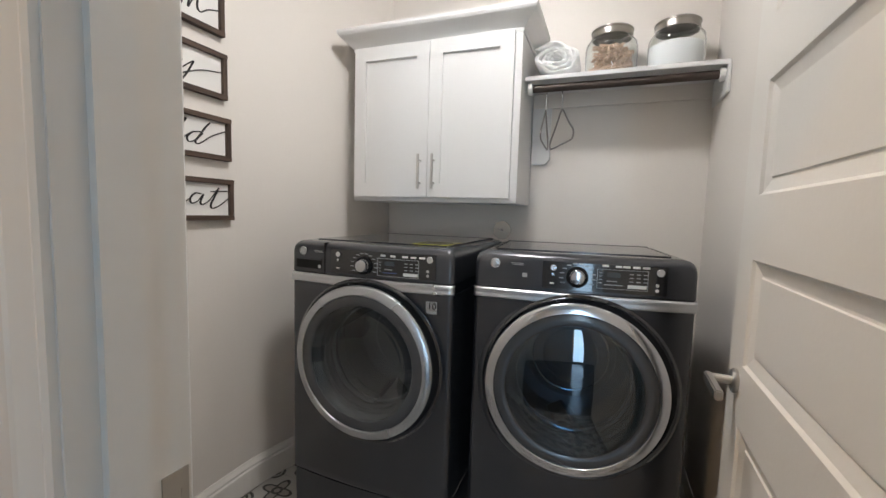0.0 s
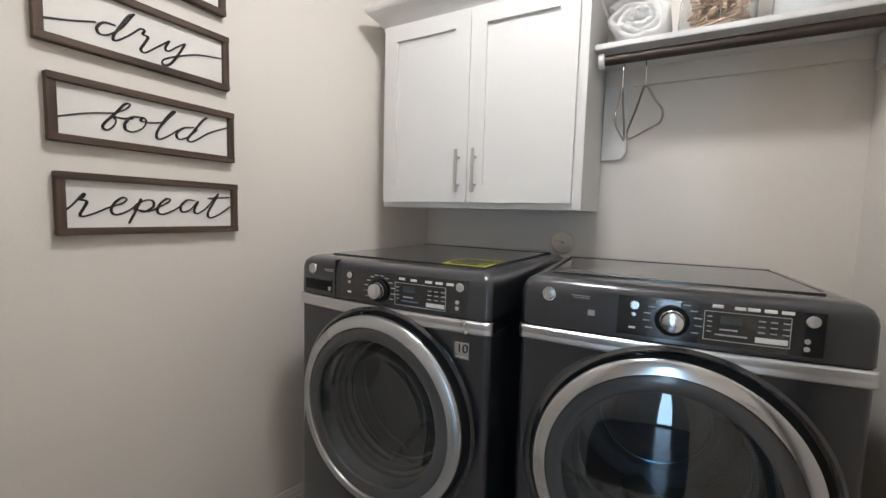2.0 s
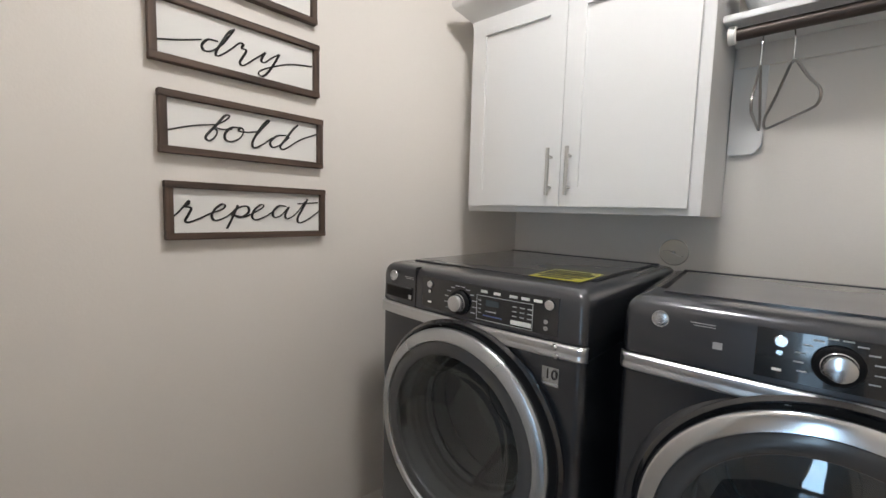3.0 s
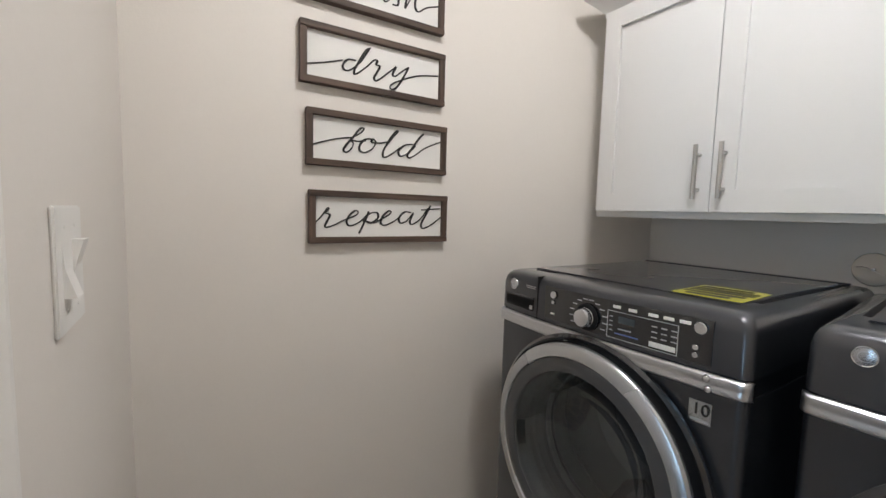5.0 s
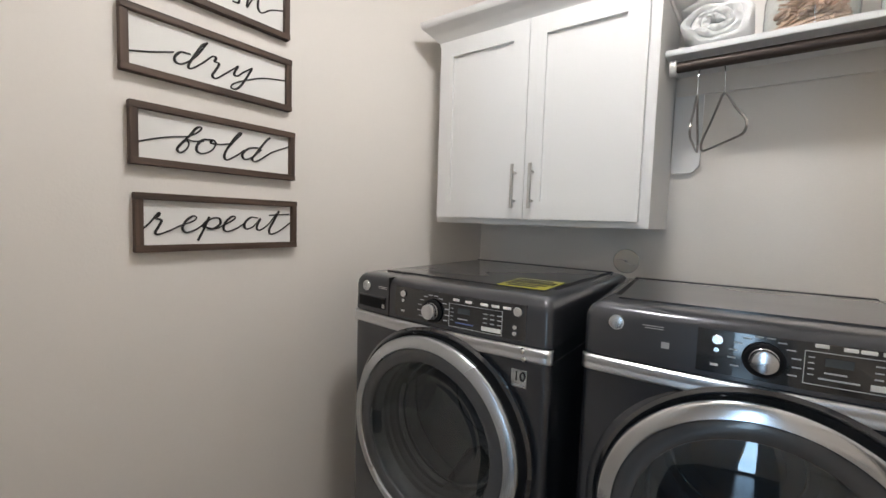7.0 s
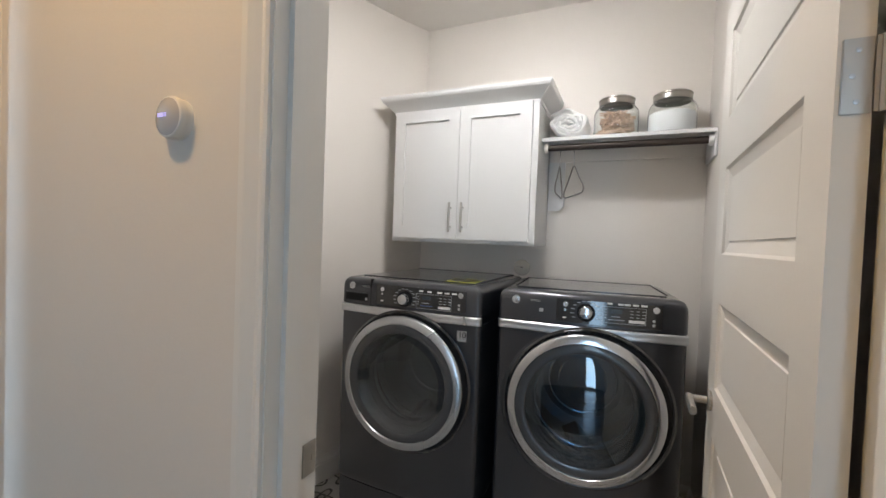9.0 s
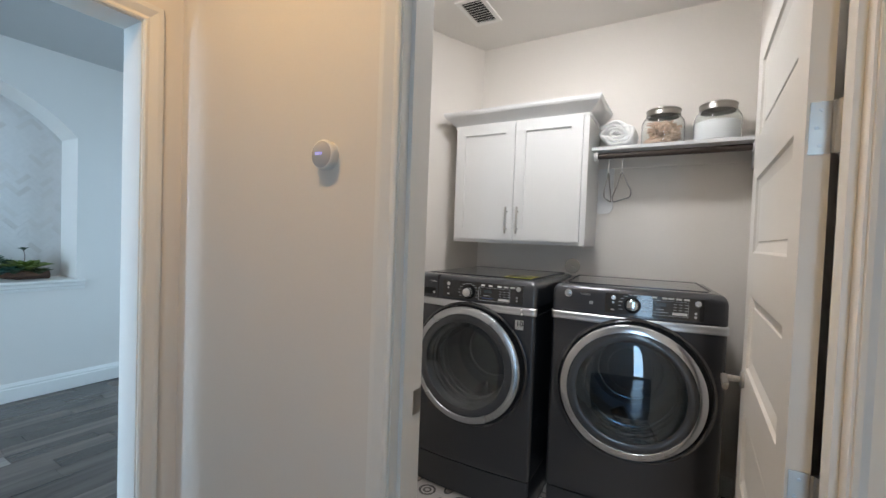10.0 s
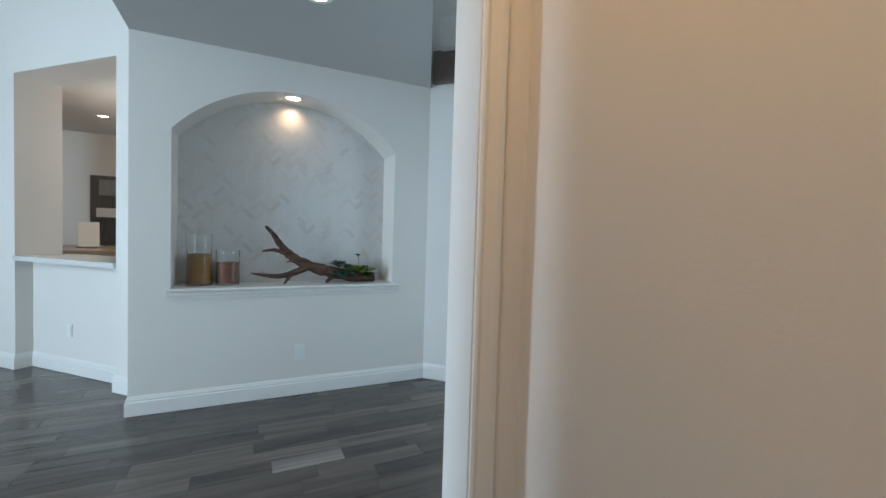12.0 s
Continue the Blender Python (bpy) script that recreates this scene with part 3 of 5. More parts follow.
def machine(name, label, x0, y0, panel, knob, disp, drawer, ring, cx, grow, turn):
    m = thing(name, label, "washing machine" if drawer else "clothes dryer", (x0, y0, 0))
    m.rotation_euler = (0, 0, radians(turn))
    part("riser", body([(0.008, 0.006), (0.15, 0.004), (0.168, 0.006)]), M_BODY, m, smooth=True)
    for fx, fy in ((0.07, 0.08), (W - 0.07, 0.08), (0.07, D - 0.08), (W - 0.07, D - 0.08)):
        part("foot", lathe([(0.024, 0), (0.024, 0.006), (0.012, 0.009), (0.012, 0.012)], "z", (fx, fy, 0), 16, True), M_SEAM, m)
    part("seam", body([(0.160, 0.014), (0.185, 0.014)]), M_SEAM, m)
    part("cabinet_body", cabinet_shell(cx, 0.698, 0.29 * grow), M_BODY, m, smooth=True)
    part("chrome_band", band(), M_BAND, m, "curved chrome trim band", True)
    part("console", body([(0.984, 0.004), (1.022, 0.002), (1.025, -0.001), (1.108, 0.000), (1.124, 0.003), (1.136, 0.009), (1.144, 0.018), (1.148, 0.032), (1.149, 0.044)]), M_BODY, m, smooth=True)
    part("lid_groove", boxes((0.046, 0.060, 0.15, D - 0.076, 1.1475, 1.1500), (0.046, W - 0.046, D - 0.076, D - 0.056, 1.1475, 1.1500), (W - 0.060, W - 0.046, 0.15, D - 0.076, 1.1475, 1.1500), bevel=0.0008), M_SEAM, m, "black lid groove")
    part("top_panel", boxes((0.061, W - 0.061, 0.085, D - 0.077, 1.1475, 1.1530), bevel=0.002), M_BODY, m)
    part("rear_rim", boxes((0.046, W - 0.046, D - 0.055, D - 0.030, 1.1470, 1.1540), bevel=0.003), M_BODY, m)
    # control panel
    cp = part("control_panel", strip(panel[0], panel[1], 1.034, 1.125, 0.003, 0.006, 12), M_PANEL, m, "black gloss control panel")
    kx, kz = knob
    dial = part("dial", lathe([(0.026, 0), (0.0255, 0.008), (0.0235, 0.010), (0.0230, 0.022), (0.021, 0.026), (0.017, 0.027), (0.0005, 0.0272)], "-y", (kx, front(kx) - 0.005, kz), 36), M_CHROME, cp, "silver control dial", True)
    part("dial_ring", lathe([(0.024, 0.0035), (0.034, 0.0035), (0.0345, 0.006), (0.031, 0.010), (0.024, 0.011)], "-y", (kx, front(kx) - 0.003, kz), 36), M_SEAM, cp, smooth=True)
    x1, x2, z1, z2 = disp
    for a, b, c, e in ((x1, x2, z1, z1 + 0.0015), (x1, x2, z2 - 0.0015, z2), (x1, x1 + 0.0015, z1, z2), (x2 - 0.0015, x2, z1, z2)):
        part("display_outline", strip(a, b, c, e, 0.004, 0.003, 3), M_LEGEND, cp)
    part("display", strip(x1 + 0.05 - 0.02, x1 + 0.07, z2 - 0.026, z2 - 0.010, 0.0042, 0.003, 3), M_LCD, cp, "small grey display")
    part("touch_strip", strip(x2 - 0.060, x2 - 0.004, z1 + 0.006, z1 + 0.017, 0.0045, 0.003, 3), M_PLASTIC, cp, "white touch strip")
    for k in range(9):
        part("legend", strip(x2 - 0.056 + 0.021 * (k % 3), x2 - 0.044 + 0.021 * (k % 3), z1 + 0.026 + 0.012 * (k // 3), z1 + 0.0285 + 0.012 * (k // 3), 0.0042, 0.003, 1), M_LEGEND, cp)
    for k in range(4):
        part("legend", strip(x1 + 0.006, x1 + 0.015, z1 + 0.018 + 0.011 * k, z1 + 0.020 + 0.011 * k, 0.0042, 0.003, 1), M_LEGEND, cp)
    part("legend", strip(x1 + 0.030, x1 + 0.062, z1 + 0.024, z1 + 0.027, 0.0042, 0.003, 1), M_LEGEND, cp)
    part("legend", strip(x1 + 0.022, x1 + 0.080, z1 + 0.012, z1 + 0.015, 0.0042, 0.003, 1), material("blue_legend", (0.10, 0.14, 0.32), 0.4) if drawer else M_LEGEND, cp)
    for k in range(12):
        a = radians(-28 + 236 * k / 11)
        r = 0.049
        lx, lz = kx + r * math.cos(a) * 1.05, kz + r * math.sin(a) * 0.92
        part("legend", strip(lx - 0.007, lx + 0.007, lz - 0.0012, lz + 0.0012, 0.0042, 0.003, 1), M_LEGEND, cp)
    for bx, bz, bw in [(x1 + 0.024, z2 + 0.011, 0.020), (x1 + 0.064, z2 + 0.010, 0.020), (x2 - (0.054 if drawer else 0.066), z2 + 0.010, 0.022), (x2 - (0.021 if drawer else 0.037), z2 + 0.010, 0.022), (x2 + (0.012 if drawer else -0.008), z2 + 0.010, 0.022)]:
        part("button", pill(bx, bz, bw, 0.007, 0.0055), M_PLASTIC, cp, "white push button")
    part("round_button", disc(panel[0] + 0.035, 1.105, 0.0105, 0.003, 0.006), M_CHROME, cp, "round chrome button", True)
    part("round_button", disc(panel[0] + 0.034, 1.084, 0.0055, 0.003, 0.004), M_CHROME, cp, "", True)
    part("button", pill(panel[0] + 0.032, 1.052, 0.014, 0.005, 0.005), M_PLASTIC, cp)
    part("round_button", disc(panel[1] - 0.022, 1.107, 0.0125, 0.003, 0.006), M_CHROME, cp, "", True)
    for bz in (1.066, 1.050):
        part("round_button", disc(panel[1] - 0.029, bz, 0.0062, 0.003, 0.004), M_CHROME, cp, "", True)
    # emblem and dispenser
    ex = 0.064 if drawer else 0.073
    emblem = part("emblem", disc(ex, 1.108, 0.0165, 0.0, 0.004, 28), M_SATIN, m, "round silver maker's emblem", True)
    part("emblem_rim", lathe([(0.0165, 0.0), (0.0175, 0.003), (0.0165, 0.005), (0.0150, 0.0042)], "-y", (ex, front(ex), 1.108), 28), M_CHROME, emblem, smooth=True)
    part("emblem_motif", lathe([(0.0080, 0.0036), (0.0088, 0.0048), (0.0096, 0.0036)], "-y", (ex, front(ex), 1.108), 20), M_LEGEND, emblem, smooth=True)
    part("model_mark", strip(ex + 0.055, ex + 0.098, 1.111, 1.1125, 0.0008, 0.001, 2), M_LEGEND, m)
    part("model_mark", strip(ex + 0.060, ex + 0.098, 1.106, 1.1075, 0.0008, 0.001, 2), M_LEGEND, m)
    if drawer:
        dr = part("dispenser_drawer", boxes((0.1720, 0.1745, -0.017, 0.02, 0.987, 1.146)), M_SEAM, m, "dispenser drawer joint")
        part("pull_slot", strip(0.026, 0.156, 1.040, 1.076, 0.0035, 0.006, 8), M_SEAM, dr, "black finger slot")
        part("pull_lip", strip(0.024, 0.158, 1.074, 1.079, 0.006, 0.006, 8), M_BODY, dr)
        part("button", pill(0.149, 1.050, 0.012, 0.012, 0.006), M_SATIN, dr)
    else:
        part("mark", strip(0.168, 0.184, 1.066, 1.080, 0.0006, 0.001, 2), M_LEGEND, m)
    # round door
    cz, y = 0.698, -0.012

    def turned(rows, at, steps):
        return lathe([(r * grow, h) for r, h in rows], "-y", at, steps)

    door = part("round_door", turned([(0.243, -0.006), (0.298, -0.006), (0.307, 0.004), (0.303, 0.016), (0.278, 0.020), (0.243, 0.020), (0.243, -0.006)], (cx + 0.011, y, cz + 0.005), 72), M_SEAM, m, "round porthole door", True)
    part("surround", turned([(0.296, -0.006), (0.316, -0.004), (0.316, 0.001), (0.308, 0.009), (0.297, 0.012)], (cx - 0.004, y, cz - 0.005), 72), M_BODY, door, "raised graphite rim round the door", True)
    part("grip", turned([(0.294, 0.006), (0.310, 0.006), (0.312, 0.018), (0.304, 0.024), (0.295, 0.018)], (cx + 0.011, y, cz + 0.005), 72), M_PANEL, door, "black door grip", True)
    part("ring", turned([(0.256, 0.018), (0.288, 0.018), (0.2915, 0.023), (0.2915, 0.031), (0.2885, 0.036), (0.284, 0.0385), (0.264, 0.0445), (0.2585, 0.0450), (0.2560, 0.042), (0.2555, 0.034)], (cx, y, cz), 96), ring, door, "broad metal door ring", True)
    part("bezel", turned([(0.257, 0.036), (0.2545, 0.0405), (0.250, 0.0420), (0.224, 0.0430), (0.2185, 0.0405), (0.2165, 0.034)], (cx, y, cz), 72), M_BEZEL, door, "smoked grey window bezel", True)
    part("gasket", turned([(0.219, 0.036), (0.230, 0.020), (0.230, 0.006), (0.222, -0.010), (0.214, -0.014), (0.212, -0.030), (0.203, -0.034), (0.200, -0.052), (0.196, -0.056), (0.198, -0.072), (0.215, -0.076)], (cx, y, cz), 72), M_BOWL, door, "grey folded door gasket", True)
    part("drum", turned([(0.215, -0.076), (0.236, -0.084), (0.238, -0.120), (0.234, -0.124), (0.238, -0.128), (0.238, -0.330), (0.225, -0.350), (0.180, -0.362), (0.176, -0.356), (0.110, -0.350), (0.106, -0.344), (0.050, -0.340), (0.0005, -0.338)], (cx, y, cz), 72), M_DRUM, door, "steel drum behind the glass", True)
    for n in range(3):
        a = radians(35 + 120 * n)
        rings = []
        for h in (-0.100, -0.150, -0.220, -0.300, -0.335):
            b = a + 0.9 * (h + 0.1)
            rings.append([(cx + grow * r * math.cos(b + w), y - h, cz + grow * r * math.sin(b + w)) for r, w in ((0.240, -0.24), (0.205, -0.09), (0.190, 0.0), (0.205, 0.09), (0.240, 0.24))])
        part("drum_fin", loft(rings), M_BOWL, door, "raised drum paddle", True)
    holes = bmesh.new()
    for h in range(5):
        for n in range(40):
            a = 2 * math.pi * (n + 0.5 * (h % 2)) / 40
            c, sn = math.cos(a), math.sin(a)
            vs = [holes.verts.new((cx + grow * (0.2365 * c - u * sn), y + 0.155 + 0.035 * h + v, cz + grow * (0.2365 * sn + u * c))) for u, v in ((-0.0022, 0), (0, -0.0022), (0.0022, 0), (0, 0.0022))]
            holes.faces.new(vs)
    for r, count in ((0.07, 10), (0.09, 14), (0.13, 20), (0.155, 24)):
        for n in range(count):
            a = 2 * math.pi * n / count
            px, pz = cx + grow * r * math.cos(a), cz + grow * r * math.sin(a)
            holes.faces.new([holes.verts.new((px + u, y + (0.338 if r < 0.1 else 0.348), pz + v)) for u, v in ((-0.0022, 0), (0, -0.0022), (0.0022, 0), (0, 0.0022))])
    tagged(part("perforation", holes, M_DARKGAP, door, "dark drum perforations"), kind="stuff")
    if drawer:  # a glass bowl that bulges into the drum
        rows = [(0.2175, 0.040), (0.2110, 0.035), (0.2000, 0.025), (0.1820, 0.011), (0.1600, -0.003), (0.1540, -0.004), (0.1480, -0.008), (0.1100, -0.023), (0.0600, -0.033), (0.0005, -0.036)]
    else:  # a shallow dome
        rows = [(0.2175, 0.040), (0.205, 0.0445), (0.180, 0.0490), (0.145, 0.0535), (0.100, 0.0573), (0.050, 0.0596), (0.0005, 0.0604)]
    back = [(max(0.0005, r - 0.0015), h - 0.003) for r, h in reversed(rows)]
    part("window", turned(rows + back, (cx, y, cz), 72), M_DGLASS if drawer else M_BLUE_GLASS, door, "clear smoked glass bowl" if drawer else "blue smoked domed glass", True)
    for r, h in ((0.196, -0.100), (0.150, -0.352), (0.232, -0.200)):
        part("drum_rib", turned([(r - 0.006, h), (r - 0.004, h + 0.005), (r, h + 0.006), (r + 0.004, h + 0.003)], (cx, y, cz), 60), M_CHROME, door, "bright pressed drum rib", True)
    return m


washer = machine("washing_machine", "graphite front loading washing machine with a silver ring door", -1.224, 1.46, (0.206, 0.644), (0.357, 1.070), (0.414, 0.580, 1.036, 1.102), True, M_SATIN, 0.358, 1.02, 0)
D = 0.600  # the dryer is shallower
dryer = machine("clothes_dryer", "graphite front loading clothes dryer with a chrome ring door", -0.454, 1.514, (0.235, 0.618), (0.347, 1.078), (0.408, 0.562, 1.046, 1.110), False, M_CHROME, 0.352, 1.02, 5.5)
sticker = part("capacity_sticker", strip(0.609, 0.651, 0.912, 0.958, 0.0006, 0.001, 2), M_SATIN, washer, "silver sticker with the number 10")


def text(name, words, size, m, mat, parent, label=""):
    cu = bpy.data.curves.new(name, "FONT")
    cu.body, cu.size, cu.extrude, cu.align_x, cu.align_y = words, size, 0.0004, "CENTER", "CENTER"
    tmp = bpy.data.objects.new(name, cu)
    me = bpy.data.meshes.new_from_object(tmp)
    bpy.data.objects.remove(tmp)
    me.materials.append(mat)
    ob = new(name, me)
    ob.parent, ob.matrix_basis = parent, m
    if label:
        ob["label"] = label
    return ob


text("number", "10", 0.034, pose(0.632, front(0.632) - 0.0022, 0.940, 90, 0, 0), M_INK, sticker)
part("bar", strip(0.613, 0.647, 0.9155, 0.920, 0.0012, 0.001, 2), M_LEGEND, sticker)
part("band_clip", merged(lathe([(0.0005, 0.012), (0.006, 0.011), (0.008, 0.008), (0.009, 0.004)], "-y", (0.640, front(0.640) - 0.001, 1.010), 16), lathe([(0.0005, 0.012), (0.006, 0.011), (0.008, 0.008), (0.009, 0.004)], "-y", (0.645, front(0.645) - 0.001, 0.990), 16)), M_CHROME, washer, "clear plastic shipping clip on the band", True)
yl = thing("energy_label", "yellow printed energy label lying on the washer lid", "label", (-0.655, 1.640, 1.1532))
yl.rotation_euler = (0, 0, radians(4))
part("sheet", boxes((-0.072, 0.072, -0.088, 0.088, 0, 0.0012)), M_YELLOW, yl)
for k, (a, b) in enumerate(((-0.066, 0.045), (-0.066, 0.066), (-0.066, 0.066), (-0.066, 0.058), (-0.050, 0.040))):
    part("print", boxes((a, b, 0.052 - 0.032 * k, 0.074 - 0.032 * k + 0.004 * (k == 2), 0.0012, 0.0016)), M_INK, yl)

# ---- wall cabinet ----
CX0, CX1, CY, CZ0, CZ1 = -1.220, -0.397, 1.900, 1.325, 2.055
cab = thing("wall_cabinet", "white two door shaker wall cabinet with crown moulding", "cabinet", (0, 0, 0))
part("carcass", boxes((CX0, CX1, CY, YB - 0.001, CZ0, CZ1), bevel=0.0015), M_CAB, cab)


def shaker(name, x0, x1):
    z0, z1, t, r = CZ0 + 0.022, CZ1 - 0.004, 0.019, 0.062
    y1 = CY - 0.001
    y0 = y1 - t
    d = part(name, boxes((x0, x0 + r, y0, y1, z0, z1), (x1 - r, x1, y0, y1, z0, z1), (x0 + r, x1 - r, y0, y1, z1 - r, z1), (x0 + r, x1 - r, y0, y1, z0, z0 + r)), M_CAB, cab, "white shaker door")
    part("panel", boxes((x0 + r, x1 - r, y0 + 0.010, y1 - 0.002, z0 + r, z1 - r)), M_CAB, d)
    return d


for x0, x1, hx in ((CX0 + 0.012, -0.8155, -0.848), (-0.8125, CX1 - 0.030, -0.779)):
    d = shaker("cabinet_door", x0, x1)
    y = CY - 0.020
    pull = part("handle", tube([(hx, y - 0.030, 1.384), (hx, y - 0.030, 1.542)], 0.0062, 14), M_NICKEL, d, "brushed nickel bar pull", True)
    for z in (1.412, 1.514):
        part("post", tube([(hx, y, z), (hx, y - 0.030, z)], 0.0045, 10), M_NICKEL, pull, smooth=True)
CROWN = [(0, -0.012), (0.004, -0.012), (0.006, 0.004), (0.014, 0.012), (0.034, 0.032), (0.054, 0.050), (0.060, 0.056), (0.064, 0.064), (0.066, 0.070), (0.066, 0.082), (0, 0.082)]
part("crown", sweep([(CX0, YB - 0.001, CZ1), (CX0, CY, CZ1), (CX1, CY, CZ1), (CX1, YB - 0.001, CZ1)], CROWN, (0, 0, 1), -1), M_CAB, cab, "flared white crown moulding")

# ---- shelf, rod and what is on them ----
SZ = 1.884
sh = thing("wall_shelf", "white painted shelf with a dark hanging rod under it", "shelf")
part("board", boxes((CX1 + 0.001, XR - 0.001, 1.980, YB - 0.001, SZ - 0.019, SZ), bevel=0.002), M_CAB, sh)
part("cleat", boxes((CX1 + 0.012, XR - 0.012, YB - 0.019, YB - 0.001, SZ - 0.085, SZ - 0.0195)), M_WALL, sh, "wall coloured cleat")
part("bracket", loft([[(x, y, z) for x, z in ((CX1 + 0.004, 1.798), (CX1 + 0.004, 1.532), (CX1 + 0.010, 1.528), (CX1 + 0.034, 1.527), (CX1 + 0.066, 1.528), (CX1 + 0.074, 1.532), (CX1 + 0.092, 1.554), (CX1 + 0.092, 1.798))] for y in (YB - 0.018, YB - 0.001)]), M_CAB, sh, "white support board")
part("bracket", boxes((XR - 0.012, XR - 0.001, 1.970, YB - 0.020, 1.757, SZ - 0.0195), bevel=0.003), M_CAB, sh, "white side cleat")
part("rod", tube([(CX1 + 0.030, 2.018, 1.838), (XR - 0.026, 2.018, 1.838)], 0.0170, 20), M_ROD, sh, "dark bronze hanging rod", True)
for x, s in ((CX1 + 0.012, "x"), (XR - 0.0125, "-x")):
    part("rod_socket", lathe([(0.001, 0), (0.0255, 0), (0.0255, 0.016), (0.022, 0.019), (0.001, 0.019)], s, (x, 2.018, 1.838), 24), M_PLASTIC, sh, "white rod socket", True)


def hanger(place, turn):
    h = thing("coat_hanger", "thin grey wire coat hanger on the rod", "hanger", place, "hangers on the rod")
    h.rotation_euler = (0, 0, radians(turn))
    hook = [(0.017 * math.cos(a) + 0.0, 0, 0.017 * math.sin(a)) for a in [radians(200 - 22 * k) for k in range(11)]] + [(0.002, 0, -0.035), (0, 0, -0.105)]
    part("hook", tube(curve(hook, 3), 0.0020, 8), M_CHROME, h, smooth=True)
    side = [(0.0, -0.098), (0.018, -0.104), (0.050, -0.132), (0.095, -0.170), (0.135, -0.198), (0.152, -0.212), (0.158, -0.228), (0.150, -0.242), (0.130, -0.248), (0.065, -0.249)]
    frame_line = [(x, 0, z) for x, z in side] + [(-x, 0, z) for x, z in reversed(side)]
    part("frame", tube(curve(frame_line, 4), 0.0036, 8), M_WIRE, h, smooth=True)
    return h


hanger((-0.306, 2.022, 1.8395), 92)
hanger((-0.236, 2.022, 1.8395), 114)


def jar(x, label):
    j = thing("glass_jar", label, "jar", (x, 2.105, SZ + 0.0005), "jars on the shelf")
    part("glass", lathe([(0.0005, 0), (0.092, 0), (0.102, 0.006), (0.106, 0.018), (0.107, 0.118), (0.103, 0.138), (0.090, 0.156), (0.080, 0.164), (0.079, 0.176), (0.076, 0.176), (0.077, 0.162), (0.087, 0.153), (0.100, 0.136), (0.1035, 0.118), (0.1025, 0.020), (0.097, 0.009), (0.0005, 0.006)], "z", (0, 0, 0), 48), M_GLASS, j, "clear round glass jar", True).visible_shadow = False
    lid = part("lid", lathe([(0.0805, 0.163), (0.0850, 0.164), (0.0858, 0.168), (0.0840, 0.172), (0.0840, 0.188), (0.0868, 0.191), (0.0860, 0.196), (0.0780, 0.202), (0.0500, 0.206), (0.0005, 0.207)], "z", (0, 0, 0), 48), M_LID, j, "brushed metal lid with a rolled rim", True)
    part("knob", lathe([(0.016, 0.2065), (0.011, 0.209), (0.018, 0.216), (0.016, 0.222), (0.0005, 0.224)], "z", (0, 0, 0), 24), M_LID, lid, "", True)
    return j


j1 = jar(-0.050, "clear glass jar of wooden clothespins with a metal lid")
rng = random.Random(4)
pin = bmesh.new()
for s in (-1, 1):
    box(pin, -0.044, 0.044, -0.0046, 0.0046, s * 0.0050 - 0.0030, s * 0.0050 + 0.0030)
pin_me = bpy.data.meshes.new("clothespin")
pin.to_mesh(pin_me)
pin.free()
pin_me.materials.append(M_PIN)
for k in range(120):
    a, r = rng.uniform(0, 2 * math.pi), 0.056 * math.sqrt(rng.random())
    ob = new("clothespin", pin_me)
    ob.parent = j1
    ob.matrix_basis = pose(r * math.cos(a), r * math.sin(a), 0.014 + 0.098 * (k / 120) + 0.026 * (1 - r / 0.06) * k / 120, rng.uniform(-30, 30), rng.uniform(-9, 9) - 13 * (k % 5 == 0), rng.uniform(0, 360))
j2 = jar(0.200, "clear glass jar of white washing powder with a metal lid")
part("powder", lathe([(0.0005, 0.0075), (0.094, 0.0075), (0.1015, 0.020), (0.1022, 0.100), (0.086, 0.108), (0.045, 0.119), (0.0005, 0.121)], "z", (0, 0, 0), 48), M_POWDER, j2, "white washing powder", True)


def towel():
    t = thing("rolled_towel", "rolled white terry towel lying on the shelf", "towel", (-0.272, 2.09, SZ + 0.001))
    rings = []
    n = 130
    for k in range(n):
        u = k / (n - 1)
        a = 2 * math.pi * 3.4 * u
        r = 0.010 + 0.062 * u
        wob = 0.006 * math.sin(2.1 * a + 1) + 0.005 * math.sin(5.3 * a)
        r += wob * u
        th = 0.0098
        row = []
        for dr, y in ((-th, -0.088), (-th * 0.3, -0.097 - 0.004 * math.sin(9 * a)), (th * 0.5, -0.095), (th, -0.085), (th, 0.10), (-th, 0.10)):
            q = max(0.002, r + dr)
            row.append((q * 1.28 * math.cos(a), y + 0.006 * math.sin(2.3 * a), max(0.0005, 0.070 + q * 0.93 * math.sin(a))))
        rings.append(row)
    part("cloth", loft(rings), M_TOWEL, t, smooth=True)
    return t


towel()
esc = thing("wall_escutcheon", "round polished chrome cover plate on the wall", "cover plate", (-0.530, YB, 1.195))
part("plate", lathe([(0.048, 0), (0.047, 0.002), (0.045, 0.003), (0.0005, 0.0034)], "-y", (0, 0, 0), 40), M_PLATE, esc)
part("scratch", tube(curve([(-0.036, -0.0036, 0.004), (-0.018, -0.0036, 0.006), (0.0, -0.0036, -0.002), (0.016, -0.0036, -0.012), (0.034, -0.0036, -0.012)], 4), 0.0009, 6), M_SATIN, esc, "raised scored line")
part("screw", lathe([(0.006, 0.004), (0.005, 0.0075), (0.0003, 0.008)], "-y", (0, 0, 0), 14), M_SATIN, esc, "", True)


